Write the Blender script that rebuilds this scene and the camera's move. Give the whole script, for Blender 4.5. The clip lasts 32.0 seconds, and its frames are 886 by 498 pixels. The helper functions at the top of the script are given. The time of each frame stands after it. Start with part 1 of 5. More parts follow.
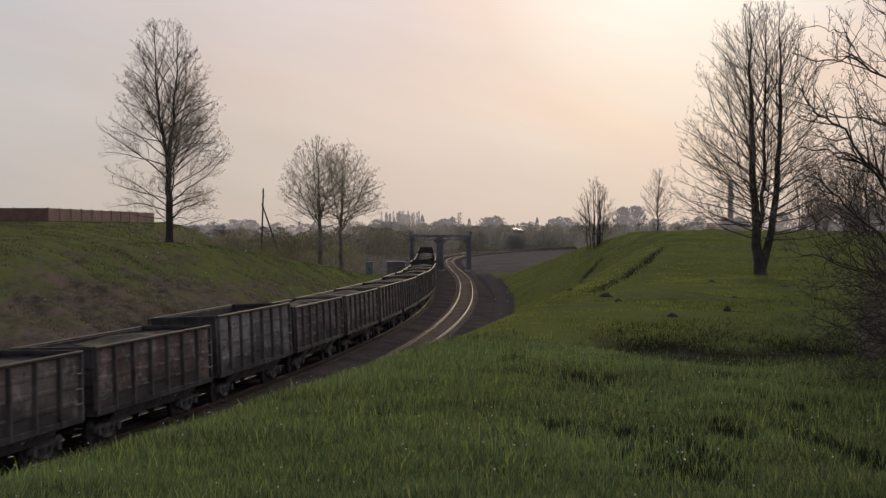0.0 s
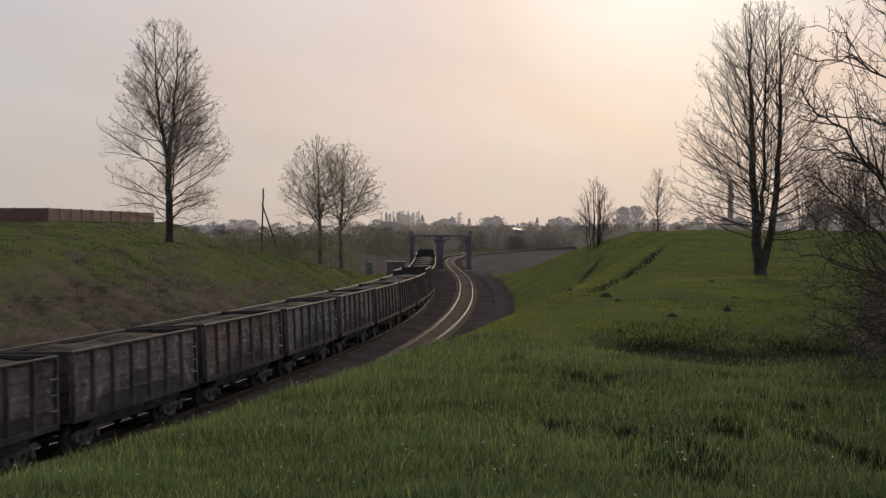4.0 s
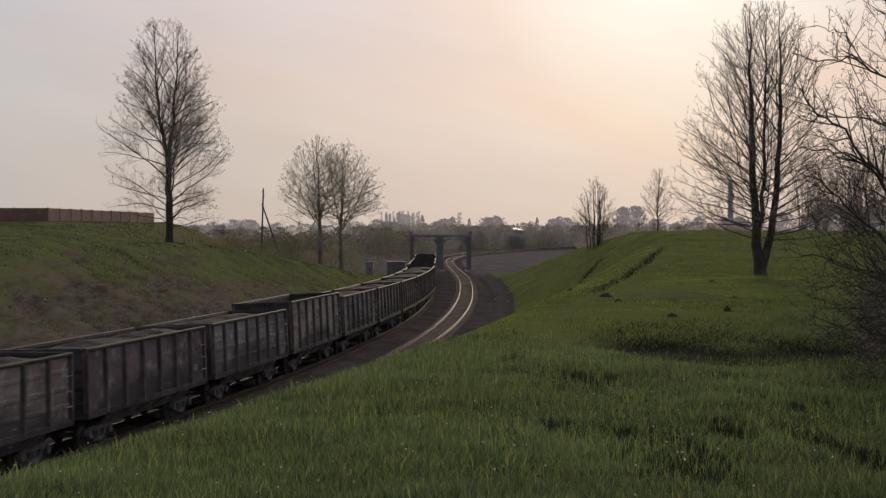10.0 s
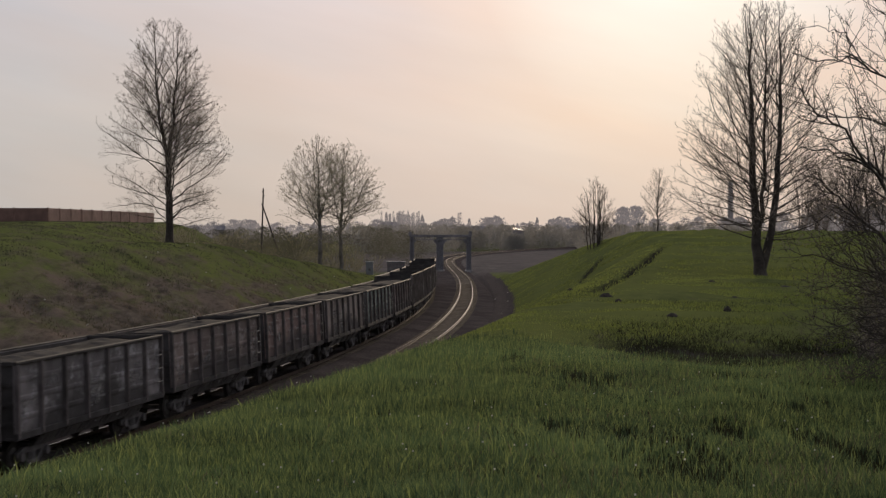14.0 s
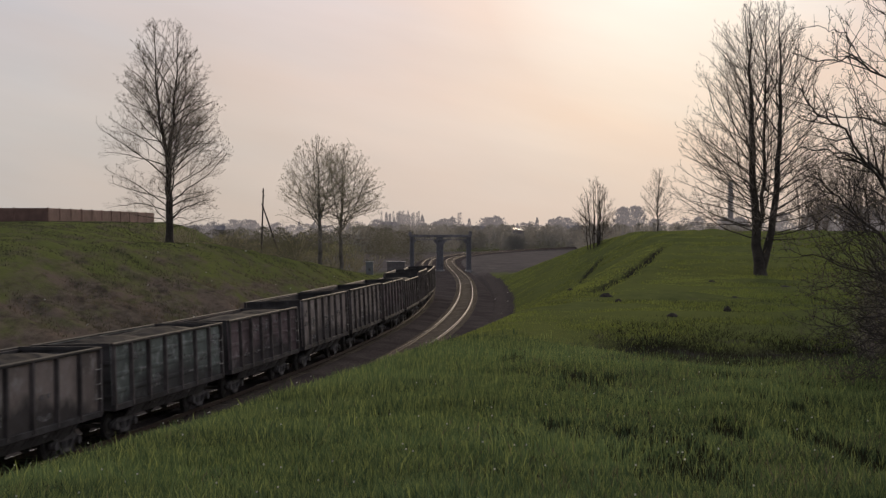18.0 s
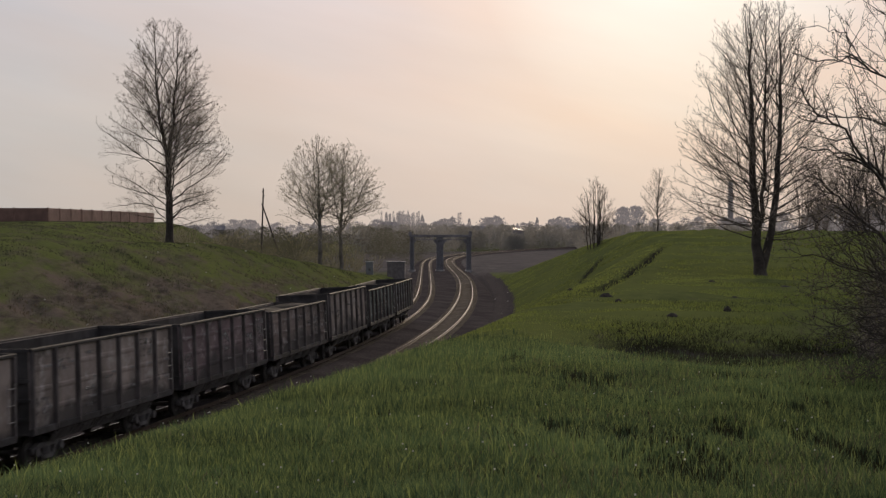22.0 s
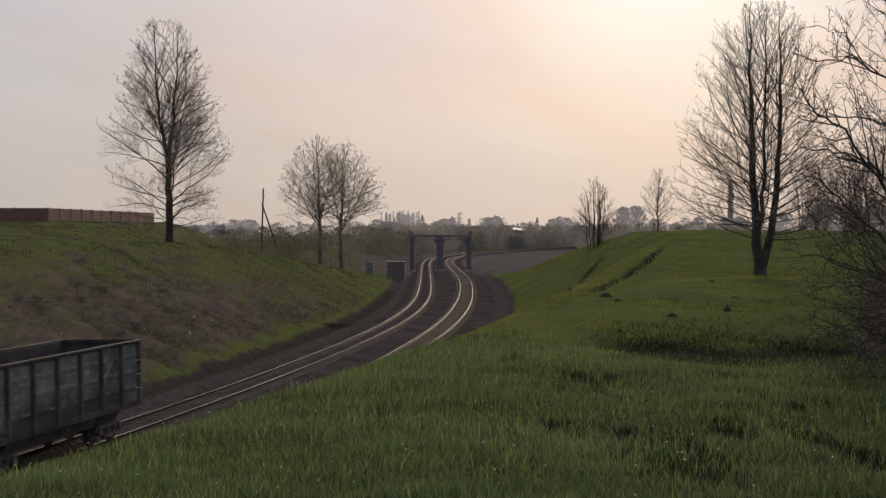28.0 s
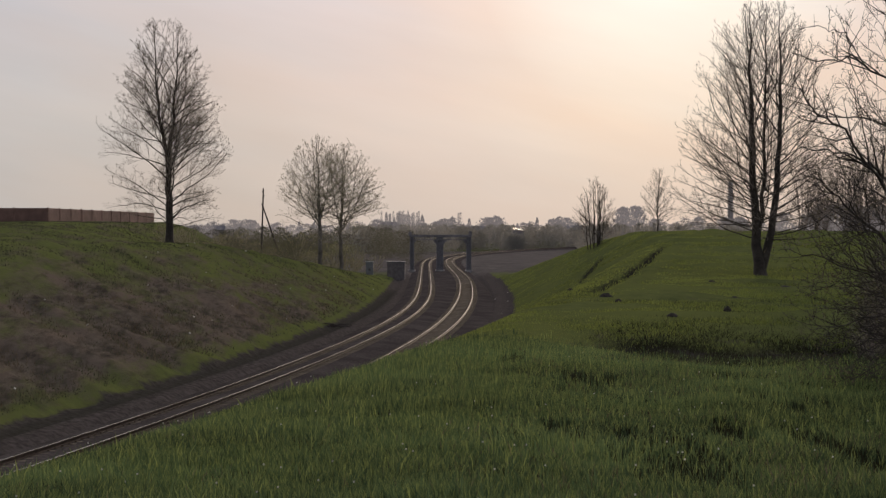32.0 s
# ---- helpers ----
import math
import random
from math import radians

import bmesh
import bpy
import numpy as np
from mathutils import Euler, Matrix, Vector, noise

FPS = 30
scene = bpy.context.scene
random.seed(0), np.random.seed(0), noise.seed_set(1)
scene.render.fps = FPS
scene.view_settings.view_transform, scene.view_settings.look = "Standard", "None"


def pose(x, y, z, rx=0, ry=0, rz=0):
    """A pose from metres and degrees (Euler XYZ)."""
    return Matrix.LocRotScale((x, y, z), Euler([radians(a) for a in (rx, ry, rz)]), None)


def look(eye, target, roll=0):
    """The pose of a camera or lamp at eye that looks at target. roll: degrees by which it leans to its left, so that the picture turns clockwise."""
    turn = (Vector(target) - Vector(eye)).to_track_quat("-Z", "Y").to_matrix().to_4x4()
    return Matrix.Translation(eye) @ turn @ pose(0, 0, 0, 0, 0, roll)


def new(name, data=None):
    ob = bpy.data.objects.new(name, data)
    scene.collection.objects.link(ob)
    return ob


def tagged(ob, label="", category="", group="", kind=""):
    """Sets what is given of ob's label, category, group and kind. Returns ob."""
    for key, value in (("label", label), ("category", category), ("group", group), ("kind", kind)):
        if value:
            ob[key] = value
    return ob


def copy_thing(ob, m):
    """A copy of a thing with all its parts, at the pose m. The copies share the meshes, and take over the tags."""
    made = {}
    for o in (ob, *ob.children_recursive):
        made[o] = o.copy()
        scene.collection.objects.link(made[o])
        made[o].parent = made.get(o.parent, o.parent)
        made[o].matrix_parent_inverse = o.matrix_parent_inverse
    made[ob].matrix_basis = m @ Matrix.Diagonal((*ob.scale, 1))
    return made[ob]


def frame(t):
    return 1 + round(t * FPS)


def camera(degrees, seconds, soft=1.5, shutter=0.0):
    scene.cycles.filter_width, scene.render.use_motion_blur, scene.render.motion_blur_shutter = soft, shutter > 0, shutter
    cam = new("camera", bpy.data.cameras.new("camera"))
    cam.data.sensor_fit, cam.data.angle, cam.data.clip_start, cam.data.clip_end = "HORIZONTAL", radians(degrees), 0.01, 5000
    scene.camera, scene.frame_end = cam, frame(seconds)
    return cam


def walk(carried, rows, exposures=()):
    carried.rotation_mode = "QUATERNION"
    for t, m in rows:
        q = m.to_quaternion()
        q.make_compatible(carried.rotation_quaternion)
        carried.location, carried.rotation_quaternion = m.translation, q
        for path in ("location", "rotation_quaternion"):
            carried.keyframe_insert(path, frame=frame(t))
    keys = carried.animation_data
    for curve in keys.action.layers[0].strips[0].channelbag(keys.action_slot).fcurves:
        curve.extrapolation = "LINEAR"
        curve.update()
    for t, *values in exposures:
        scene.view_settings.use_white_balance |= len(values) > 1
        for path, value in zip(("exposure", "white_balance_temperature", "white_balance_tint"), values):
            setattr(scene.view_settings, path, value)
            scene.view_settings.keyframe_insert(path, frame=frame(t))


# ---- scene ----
# The camera stands still on the bank, 7.4 m above the rails, and looks along +y.
cam = camera(31.53, 32.0, soft=1.35, shutter=0.5)
EYE = (0.0, 0.0, 7.44)
CAM_POSE = pose(*EYE, 90 - 0.65, 0, 0)
walk(cam, [(0.0, CAM_POSE), (32.0, CAM_POSE)])

# ---------------------------------------------------------------- world and sun
SUN_AZ, SUN_EL = 8.4, 10.5          # degrees right of +y, degrees up
sun_dir = Vector((math.sin(radians(SUN_AZ)) * math.cos(radians(SUN_EL)),
                  math.cos(radians(SUN_AZ)) * math.cos(radians(SUN_EL)), math.sin(radians(SUN_EL))))
world = bpy.data.worlds.new("evening_sky")
scene.world = world
world.use_nodes = True
scene.view_settings.exposure = 0.0


def build_world():
    nt = world.node_tree
    nt.nodes.clear()
    n, l = nt.nodes.new, nt.links.new
    out, bg = n("ShaderNodeOutputWorld"), n("ShaderNodeBackground")
    sky = n("ShaderNodeTexSky")
    sky.sky_type, sky.sun_disc = "NISHITA", False
    sky.sun_elevation, sky.sun_rotation = radians(SUN_EL), radians(SUN_AZ)
    sky.air_density, sky.dust_density, sky.ozone_density = 1.0, 1.5, 1.0
    tc = n("ShaderNodeTexCoord")
    # thin evening veil: warm towards the sun, cool grey away from it
    dot = n("ShaderNodeVectorMath")
    dot.operation = "DOT_PRODUCT"
    nrm = n("ShaderNodeVectorMath")
    nrm.operation = "NORMALIZE"
    l(tc.outputs["Generated"], nrm.inputs[0])
    l(nrm.outputs[0], dot.inputs[0])
    dot.inputs[1].default_value = sun_dir
    ramp = n("ShaderNodeValToRGB")
    el = ramp.color_ramp.elements
    el[0].position, el[0].color = 0.0, (0.24, 0.25, 0.285, 1)
    el[1].position, el[1].color = 1.0, (1.06, 0.99, 0.86, 1)
    for p, c in ((0.35, (0.29, 0.30, 0.335, 1)), (0.5, (0.385, 0.39, 0.42, 1)), (0.75, (0.43, 0.43, 0.455, 1)), (0.90, (0.485, 0.475, 0.495, 1)),
                 (0.9525, (0.605, 0.565, 0.555, 1)), (0.975, (0.655, 0.585, 0.55, 1)), (0.9885, (0.775, 0.652, 0.598, 1)), (0.9945, (0.83, 0.68, 0.60, 1)),
                 (0.9975, (0.92, 0.77, 0.65, 1)), (0.9990, (1.0, 0.89, 0.75, 1))):
        e = el.new(p)
        e.color = c
    half = n("ShaderNodeMath")
    half.operation = "MULTIPLY_ADD"
    half.inputs[1].default_value, half.inputs[2].default_value = 0.5, 0.5
    l(dot.outputs["Value"], half.inputs[0])
    l(half.outputs[0], ramp.inputs[0])
    # long soft cloud streaks
    mp = n("ShaderNodeMapping")
    mp.inputs["Scale"].default_value = (2.2, 2.2, 12)
    slant = n("ShaderNodeMapping")
    slant.inputs["Rotation"].default_value = (0, radians(-13), 0)
    l(tc.outputs["Generated"], slant.inputs[0])
    l(slant.outputs[0], mp.inputs[0])
    no = n("ShaderNodeTexNoise")
    no.inputs["Scale"].default_value, no.inputs["Detail"].default_value = 1.6, 5
    no.inputs["Roughness"].default_value = 0.55
    l(mp.outputs[0], no.inputs["Vector"])
    mr = n("ShaderNodeMapRange")
    mr.inputs[1].default_value, mr.inputs[2].default_value = 0.35, 0.7
    mr.inputs[3].default_value, mr.inputs[4].default_value = 0.955, 1.05
    l(no.outputs[0], mr.inputs[0])
    # a little dimmer and greyer in the ground haze
    sep = n("ShaderNodeSeparateXYZ")
    l(nrm.outputs[0], sep.inputs[0])
    hz = n("ShaderNodeValToRGB")
    hz.color_ramp.elements[0].position, hz.color_ramp.elements[0].color = 0.0, (0.86, 0.85, 0.80, 1)
    hz.color_ramp.elements[1].position, hz.color_ramp.elements[1].color = 0.16, (1.01, 1.02, 1.07, 1)
    e = hz.color_ramp.elements.new(0.07)
    e.color = (0.955, 0.945, 0.905, 1)
    l(sep.outputs["Z"], hz.inputs[0])
    veil = n("ShaderNodeVectorMath")
    veil.operation = "MULTIPLY"
    mp2 = n("ShaderNodeMapping")
    mp2.inputs["Scale"].default_value, mp2.inputs["Rotation"].default_value = (2.2, 2.2, 8), (0, 0, 0)
    l(slant.outputs[0], mp2.inputs[0])
    no2 = n("ShaderNodeTexNoise")
    no2.inputs["Scale"].default_value, no2.inputs["Detail"].default_value = 1.9, 4
    l(mp2.outputs[0], no2.inputs["Vector"])
    drift = n("ShaderNodeValToRGB")
    drift.color_ramp.elements[0].position, drift.color_ramp.elements[0].color = 0.36, (0.972, 1.0, 1.035, 1)
    drift.color_ramp.elements[1].position, drift.color_ramp.elements[1].color = 0.64, (1.035, 0.987, 0.967, 1)
    l(no2.outputs[0], drift.inputs[0])
    tint = n("ShaderNodeVectorMath")
    tint.operation = "MULTIPLY"
    l(ramp.outputs["Color"], tint.inputs[0])
    l(drift.outputs["Color"], tint.inputs[1])
    sc = n("ShaderNodeVectorMath")
    sc.operation = "SCALE"
    l(tint.outputs[0], veil.inputs[0])
    l(hz.outputs["Color"], veil.inputs[1])
    l(veil.outputs[0], sc.inputs[0])
    l(mr.outputs[0], sc.inputs["Scale"])
    sk = n("ShaderNodeVectorMath")
    sk.operation = "SCALE"
    l(sky.outputs[0], sk.inputs[0])
    sk.inputs["Scale"].default_value = 0.05
    mix = n("ShaderNodeMixRGB")
    mix.inputs[0].default_value = 0.98
    l(sk.outputs[0], mix.inputs[1])
    l(sc.outputs[0], mix.inputs[2])
    l(mix.outputs[0], bg.inputs["Color"])
    bg.inputs["Strength"].default_value = 1.0
    l(bg.outputs[0], out.inputs[0])


build_world()
sun = new("sun", bpy.data.lights.new("sun", "SUN"))
sun.data.energy, sun.data.angle, sun.data.color = 2.0, radians(9), (1.0, 0.80, 0.58)
sun.matrix_basis = look(Vector((0, 0, 60)) + sun_dir * 100, (0, 0, 60))


# ---------------------------------------------------------------- materials
def mat(name, base, rough=0.8, metal=0.0, scale=4.0, var=0.35, dark=None, big=0.0, bump=0.0, bump_scale=30.0,
        per_object=0.0, per_island=0.0, spec=0.5, coords="Object", dust=None, trans=0.0, blend=None):
    """Base colour varied by a fine and a coarse noise, with a second colour, relief and a random shade for each piece."""
    m = bpy.data.materials.new(name)
    m.use_nodes = True
    nt = m.node_tree
    n, l = nt.nodes.new, nt.links.new
    b = nt.nodes["Principled BSDF"]
    b.inputs["Roughness"].default_value = rough
    b.inputs["Metallic"].default_value = metal
    b.inputs["Specular IOR Level"].default_value = spec
    tc = n("ShaderNodeTexCoord")
    own = None
    if per_object:
        # each piece has its own pattern
        own = n("ShaderNodeMath")
        own.operation = "MULTIPLY"
        own.inputs[1].default_value = 80.0
        l(n("ShaderNodeObjectInfo").outputs["Random"], own.inputs[0])

    def noise_node():
        t = n("ShaderNodeTexNoise")
        if own:
            t.noise_dimensions = "4D"
            l(own.outputs[0], t.inputs["W"])
        return t

    no = noise_node()
    no.inputs["Scale"].default_value, no.inputs["Detail"].default_value = scale, 6
    l(tc.outputs[coords], no.inputs["Vector"])
    second = dark or tuple(c * (1 - var) for c in base)
    mix = n("ShaderNodeMixRGB")
    mix.inputs[1].default_value, mix.inputs[2].default_value = (*second, 1), (*base, 1)
    mr = n("ShaderNodeMapRange")
    mr.inputs[1].default_value, mr.inputs[2].default_value = 0.33, 0.67
    l(no.outputs[0], mr.inputs[0])
    l(mr.outputs[0], mix.inputs[0])
    col = mix.outputs[0]
    if big:
        n2 = noise_node()
        n2.inputs["Scale"].default_value, n2.inputs["Detail"].default_value = big, 3
        l(tc.outputs[coords], n2.inputs["Vector"])
        m2 = n("ShaderNodeMapRange")
        m2.inputs[1].default_value, m2.inputs[2].default_value = 0.35, 0.65
        m2.inputs[3].default_value, m2.inputs[4].default_value = 1 - var * 0.8, 1 + var * 0.5
        l(n2.outputs[0], m2.inputs[0])
        s = n("ShaderNodeVectorMath")
        s.operation = "SCALE"
        l(col, s.inputs[0])
        l(m2.outputs[0], s.inputs["Scale"])
        col = s.outputs[0]
    if dust:
        # rubbed and dusty patches, drawn out downwards
        mp = n("ShaderNodeMapping")
        mp.inputs["Scale"].default_value = (1.1, 1.0, 1.3)
        l(tc.outputs[coords], mp.inputs[0])
        nd = noise_node()
        nd.inputs["Scale"].default_value, nd.inputs["Detail"].default_value, nd.inputs["Roughness"].default_value = 1.7, 7, 0.68
        l(mp.outputs[0], nd.inputs["Vector"])
        m5 = n("ShaderNodeMapRange")
        m5.inputs[1].default_value, m5.inputs[2].default_value, m5.inputs[4].default_value = 0.52, 0.64, 0.8
        l(nd.outputs[0], m5.inputs[0])
        x5 = n("ShaderNodeMixRGB")
        l(m5.outputs[0], x5.inputs[0])
        l(col, x5.inputs[1])
        x5.inputs[2].default_value = (*dust, 1)
        col = x5.outputs[0]
        # coal dust caked on in lumps, with the overhang's shade painted into it
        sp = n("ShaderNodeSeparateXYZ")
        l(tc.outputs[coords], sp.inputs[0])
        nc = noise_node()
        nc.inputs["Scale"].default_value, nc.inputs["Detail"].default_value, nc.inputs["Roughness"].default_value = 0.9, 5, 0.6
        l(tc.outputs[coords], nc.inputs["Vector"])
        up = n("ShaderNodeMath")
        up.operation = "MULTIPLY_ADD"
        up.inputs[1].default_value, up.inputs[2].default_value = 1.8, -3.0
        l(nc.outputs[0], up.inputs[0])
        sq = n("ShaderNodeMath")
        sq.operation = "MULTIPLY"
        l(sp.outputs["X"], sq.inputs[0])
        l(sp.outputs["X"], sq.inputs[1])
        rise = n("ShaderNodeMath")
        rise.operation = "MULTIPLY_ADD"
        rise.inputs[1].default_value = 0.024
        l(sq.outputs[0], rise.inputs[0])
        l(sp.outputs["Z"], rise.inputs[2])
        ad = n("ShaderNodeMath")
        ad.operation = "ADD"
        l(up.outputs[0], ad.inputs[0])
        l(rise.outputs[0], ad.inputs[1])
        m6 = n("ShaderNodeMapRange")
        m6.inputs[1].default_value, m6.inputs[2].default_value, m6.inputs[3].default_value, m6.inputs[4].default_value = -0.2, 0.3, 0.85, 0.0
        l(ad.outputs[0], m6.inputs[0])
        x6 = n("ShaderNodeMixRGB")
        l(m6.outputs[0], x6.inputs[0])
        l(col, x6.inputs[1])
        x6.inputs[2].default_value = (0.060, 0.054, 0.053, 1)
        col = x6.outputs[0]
    if blend:
        # every blade has its own place between two shades
        gi = n("ShaderNodeNewGeometry")
        xb = n("ShaderNodeMixRGB")
        mb = n("ShaderNodeMapRange")
        mb.inputs[1].default_value, mb.inputs[2].default_value = 0.35, 1.0
        l(gi.outputs["Random Per Island"], mb.inputs[0])
        l(mb.outputs[0], xb.inputs[0])
        l(col, xb.inputs[1])
        xb.inputs[2].default_value = (*blend, 1)
        col = xb.outputs[0]
    for amount, node, socket in ((per_object, "ShaderNodeObjectInfo", "Random"), (per_island, "ShaderNodeNewGeometry", "Random Per Island")):
        if amount:
            oi = n(node)
            m3 = n("ShaderNodeMapRange")
            m3.inputs[3].default_value, m3.inputs[4].default_value = 1 - amount, 1 + amount
            l(oi.outputs[socket], m3.inputs[0])
            s = n("ShaderNodeVectorMath")
            s.operation = "SCALE"
            l(col, s.inputs[0])
            l(m3.outputs[0], s.inputs["Scale"])
            col = s.outputs[0]
    l(col, b.inputs["Base Color"])
    if bump:
        n4 = n("ShaderNodeTexNoise")
        n4.inputs["Scale"].default_value, n4.inputs["Detail"].default_value = bump_scale, 5
        l(tc.outputs[coords], n4.inputs["Vector"])
        bp = n("ShaderNodeBump")
        bp.inputs["Strength"].default_value, bp.inputs["Distance"].default_value = bump, 0.02
        l(n4.outputs[0], bp.inputs["Height"])
        l(bp.outputs[0], b.inputs["Normal"])
    if trans:
        # thin leaves and blades let part of the light through
        tr = n("ShaderNodeBsdfTranslucent")
        l(col, tr.inputs["Color"])
        ms = n("ShaderNodeMixShader")
        ms.inputs[0].default_value = trans
        l(b.outputs[0], ms.inputs[1])
        l(tr.outputs[0], ms.inputs[2])
        l(ms.outputs[0], nt.nodes["Material Output"].inputs["Surface"])
    return m


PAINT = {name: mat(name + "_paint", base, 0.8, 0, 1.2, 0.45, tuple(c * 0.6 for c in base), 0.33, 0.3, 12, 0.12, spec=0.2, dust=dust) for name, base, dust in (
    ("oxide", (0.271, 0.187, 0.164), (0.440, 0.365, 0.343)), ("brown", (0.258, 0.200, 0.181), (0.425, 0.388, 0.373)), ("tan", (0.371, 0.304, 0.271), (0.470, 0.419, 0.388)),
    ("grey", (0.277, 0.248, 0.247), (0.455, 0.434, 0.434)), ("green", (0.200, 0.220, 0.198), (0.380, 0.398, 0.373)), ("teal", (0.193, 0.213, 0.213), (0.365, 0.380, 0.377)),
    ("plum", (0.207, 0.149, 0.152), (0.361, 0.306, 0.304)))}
M_RIM = mat("rubbed_rim_steel", (0.066, 0.059, 0.057), 0.8, 0, 2.5, 0.45, None, 0.5, 0.2, 18, 0.1, spec=0.3)
# worn paint of the rungs, also the colour of the painted rib glints
M_SCUFF_GLINT = mat("worn_paint_and_glint", (0.44, 0.415, 0.40), 0.7, 0, 5, 0.5, (0.18, 0.168, 0.162), spec=0.2)


def flaking(m, scale, lo, hi):
    """Lets the paint m flake off in ragged patches."""
    nt = m.node_tree
    n, l = nt.nodes.new, nt.links.new
    t, v, x = n("ShaderNodeTexNoise"), n("ShaderNodeMapRange"), n("ShaderNodeMixShader")
    t.inputs["Scale"].default_value, t.inputs["Detail"].default_value, t.inputs["Roughness"].default_value = scale, 6, 0.7
    t.noise_dimensions = "4D"
    l(n("ShaderNodeTexCoord").outputs["Object"], t.inputs["Vector"])
    w = n("ShaderNodeMath")
    w.operation = "MULTIPLY"
    w.inputs[1].default_value = 60.0
    l(n("ShaderNodeObjectInfo").outputs["Random"], w.inputs[0])
    l(w.outputs[0], t.inputs["W"])
    v.inputs[1].default_value, v.inputs[2].default_value = lo, hi
    l(t.outputs[0], v.inputs[0])
    l(v.outputs[0], x.inputs[0])
    l(n("ShaderNodeBsdfTransparent").outputs[0], x.inputs[1])
    l(nt.nodes["Principled BSDF"].outputs[0], x.inputs[2])
    l(x.outputs[0], nt.nodes["Material Output"].inputs["Surface"])
    return m


M_SMUDGE = flaking(mat("flaked_pale_paint", (0.40, 0.375, 0.36), 0.85, 0, 5, 0.4, None, spec=0.2), 3.2, 0.47, 0.66)
M_SOOT_SHADE = mat("sooty_shaded_steel", (0.098, 0.090, 0.088), 0.95, 0, 2, 0.4, None, 0.4, 0.3, 20, spec=0.1)
# side posts: the shade on their near faces is put into this darker colour
M_POST_SHADE = mat("shaded_post_steel", (0.172, 0.150, 0.146), 0.9, 0, 2.5, 0.45, None, 0.5, 0.3, 18, 0.1, spec=0.15)
M_UNDER = mat("sooty_steel", (0.16, 0.146, 0.143), 0.9, 0.0, 3, 0.5, None, 0.6, 0.3, 20)
M_WHEEL = mat("wheel_steel", (0.07, 0.062, 0.058), 0.75, 0.3, 6, 0.4)
M_RAILHEAD = mat("polished_rail_steel", (0.60, 0.57, 0.53), 0.19, 1.0, 3, 0.12, None, 0, 0, 30)
M_RAILSIDE = mat("rusty_rail_steel", (0.095, 0.060, 0.043), 0.8, 0.2, 6, 0.4, None, 0, 0.3, 40)
M_COAL = mat("coal", (0.050, 0.045, 0.044), 0.95, 0, 2.2, 0.6, (0.028, 0.026, 0.026), 0.5, 0.9, 9, spec=0.1)
M_SLEEPER = mat("concrete_sleeper", (0.165, 0.136, 0.108), 1.0, 0, 6, 0.4, (0.10, 0.083, 0.066), 0.8, 0.3, 40, 0.18, spec=0.05)
M_BALLAST = mat("dark_ballast", (0.105, 0.090, 0.086), 1.0, 0, 7, 0.3, (0.055, 0.048, 0.047), 0.25, 1.0, 9, spec=0.0)
M_BARK = mat("dark_bark", (0.095, 0.078, 0.068), 0.95, 0, 5, 0.5, None, 0.8, 0.8, 14)
# bark of the leafing pair, lightened by haze put into the colour
M_BARK_GREY = mat("hazed_grey_bark", (0.26, 0.23, 0.20), 0.95, 0, 5, 0.5, None, 0.8, 0.8, 14)
M_TWIG = mat("twigs", (0.29, 0.235, 0.198), 0.9, 0, 3, 0.3)
M_BUD = mat("young_leaves", (0.19, 0.165, 0.10), 0.7, 0, 3, 0.4, None, 0, 0, 30, 0, 0.35, trans=0.45)
# young twigs, paler because the haze before them is in the colour
M_TWIG_YOUNG = mat("hazed_young_twigs", (0.42, 0.36, 0.265), 0.9, 0, 3, 0.3)
M_LEAF = mat("spring_leaves", (0.27, 0.26, 0.13), 0.7, 0, 1.5, 0.4, None, 0, 0, 30, 0, 0.35, trans=0.45)
# the hill's sunlit brightness is part of this grass colour
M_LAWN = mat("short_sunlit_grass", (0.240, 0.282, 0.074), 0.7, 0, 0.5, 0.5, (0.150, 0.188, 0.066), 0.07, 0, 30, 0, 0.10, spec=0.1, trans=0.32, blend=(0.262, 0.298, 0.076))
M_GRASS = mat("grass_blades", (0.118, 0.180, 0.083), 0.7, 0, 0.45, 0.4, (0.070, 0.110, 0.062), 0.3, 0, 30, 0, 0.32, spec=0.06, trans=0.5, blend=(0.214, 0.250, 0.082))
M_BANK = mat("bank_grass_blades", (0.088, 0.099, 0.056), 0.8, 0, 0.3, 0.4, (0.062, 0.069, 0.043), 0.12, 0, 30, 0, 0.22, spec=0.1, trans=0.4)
M_DRY = mat("dry_grass_blades", (0.165, 0.135, 0.092), 0.9, 0, 0.5, 0.4, (0.105, 0.088, 0.062), 0.12, 0, 30, 0, 0.25, spec=0.05, trans=0.4)
# rotten weeds, with the hollow's shade put into the dark colour
M_WEED = mat("rotten_shaded_weeds", (0.047, 0.049, 0.029), 0.95, 0, 0.5, 0.4, None, 0.12, 0, 30, 0, 0.4, spec=0.05, trans=0.2)
M_CONCRETE = mat("fence_concrete", (0.275, 0.162, 0.135), 0.9, 0, 1.2, 0.3, (0.20, 0.118, 0.098), 0.2, 0.4, 20, 0.07)
# dark portal paint, lifted by the haze that is put into it
M_GANTRY = mat("hazed_gantry_paint", (0.25, 0.245, 0.262), 0.7, 0.2, 3, 0.4)
M_FOOTING = mat("pale_concrete", (0.42, 0.40, 0.38), 0.9, 0, 3, 0.35, None, 0.8, 0.3, 30)
M_WOOD = mat("weathered_pole_wood", (0.10, 0.085, 0.075), 0.9, 0, 3, 0.4)
M_CAB = mat("grey_cabinet_paint", (0.22, 0.23, 0.25), 0.6, 0, 2, 0.3)
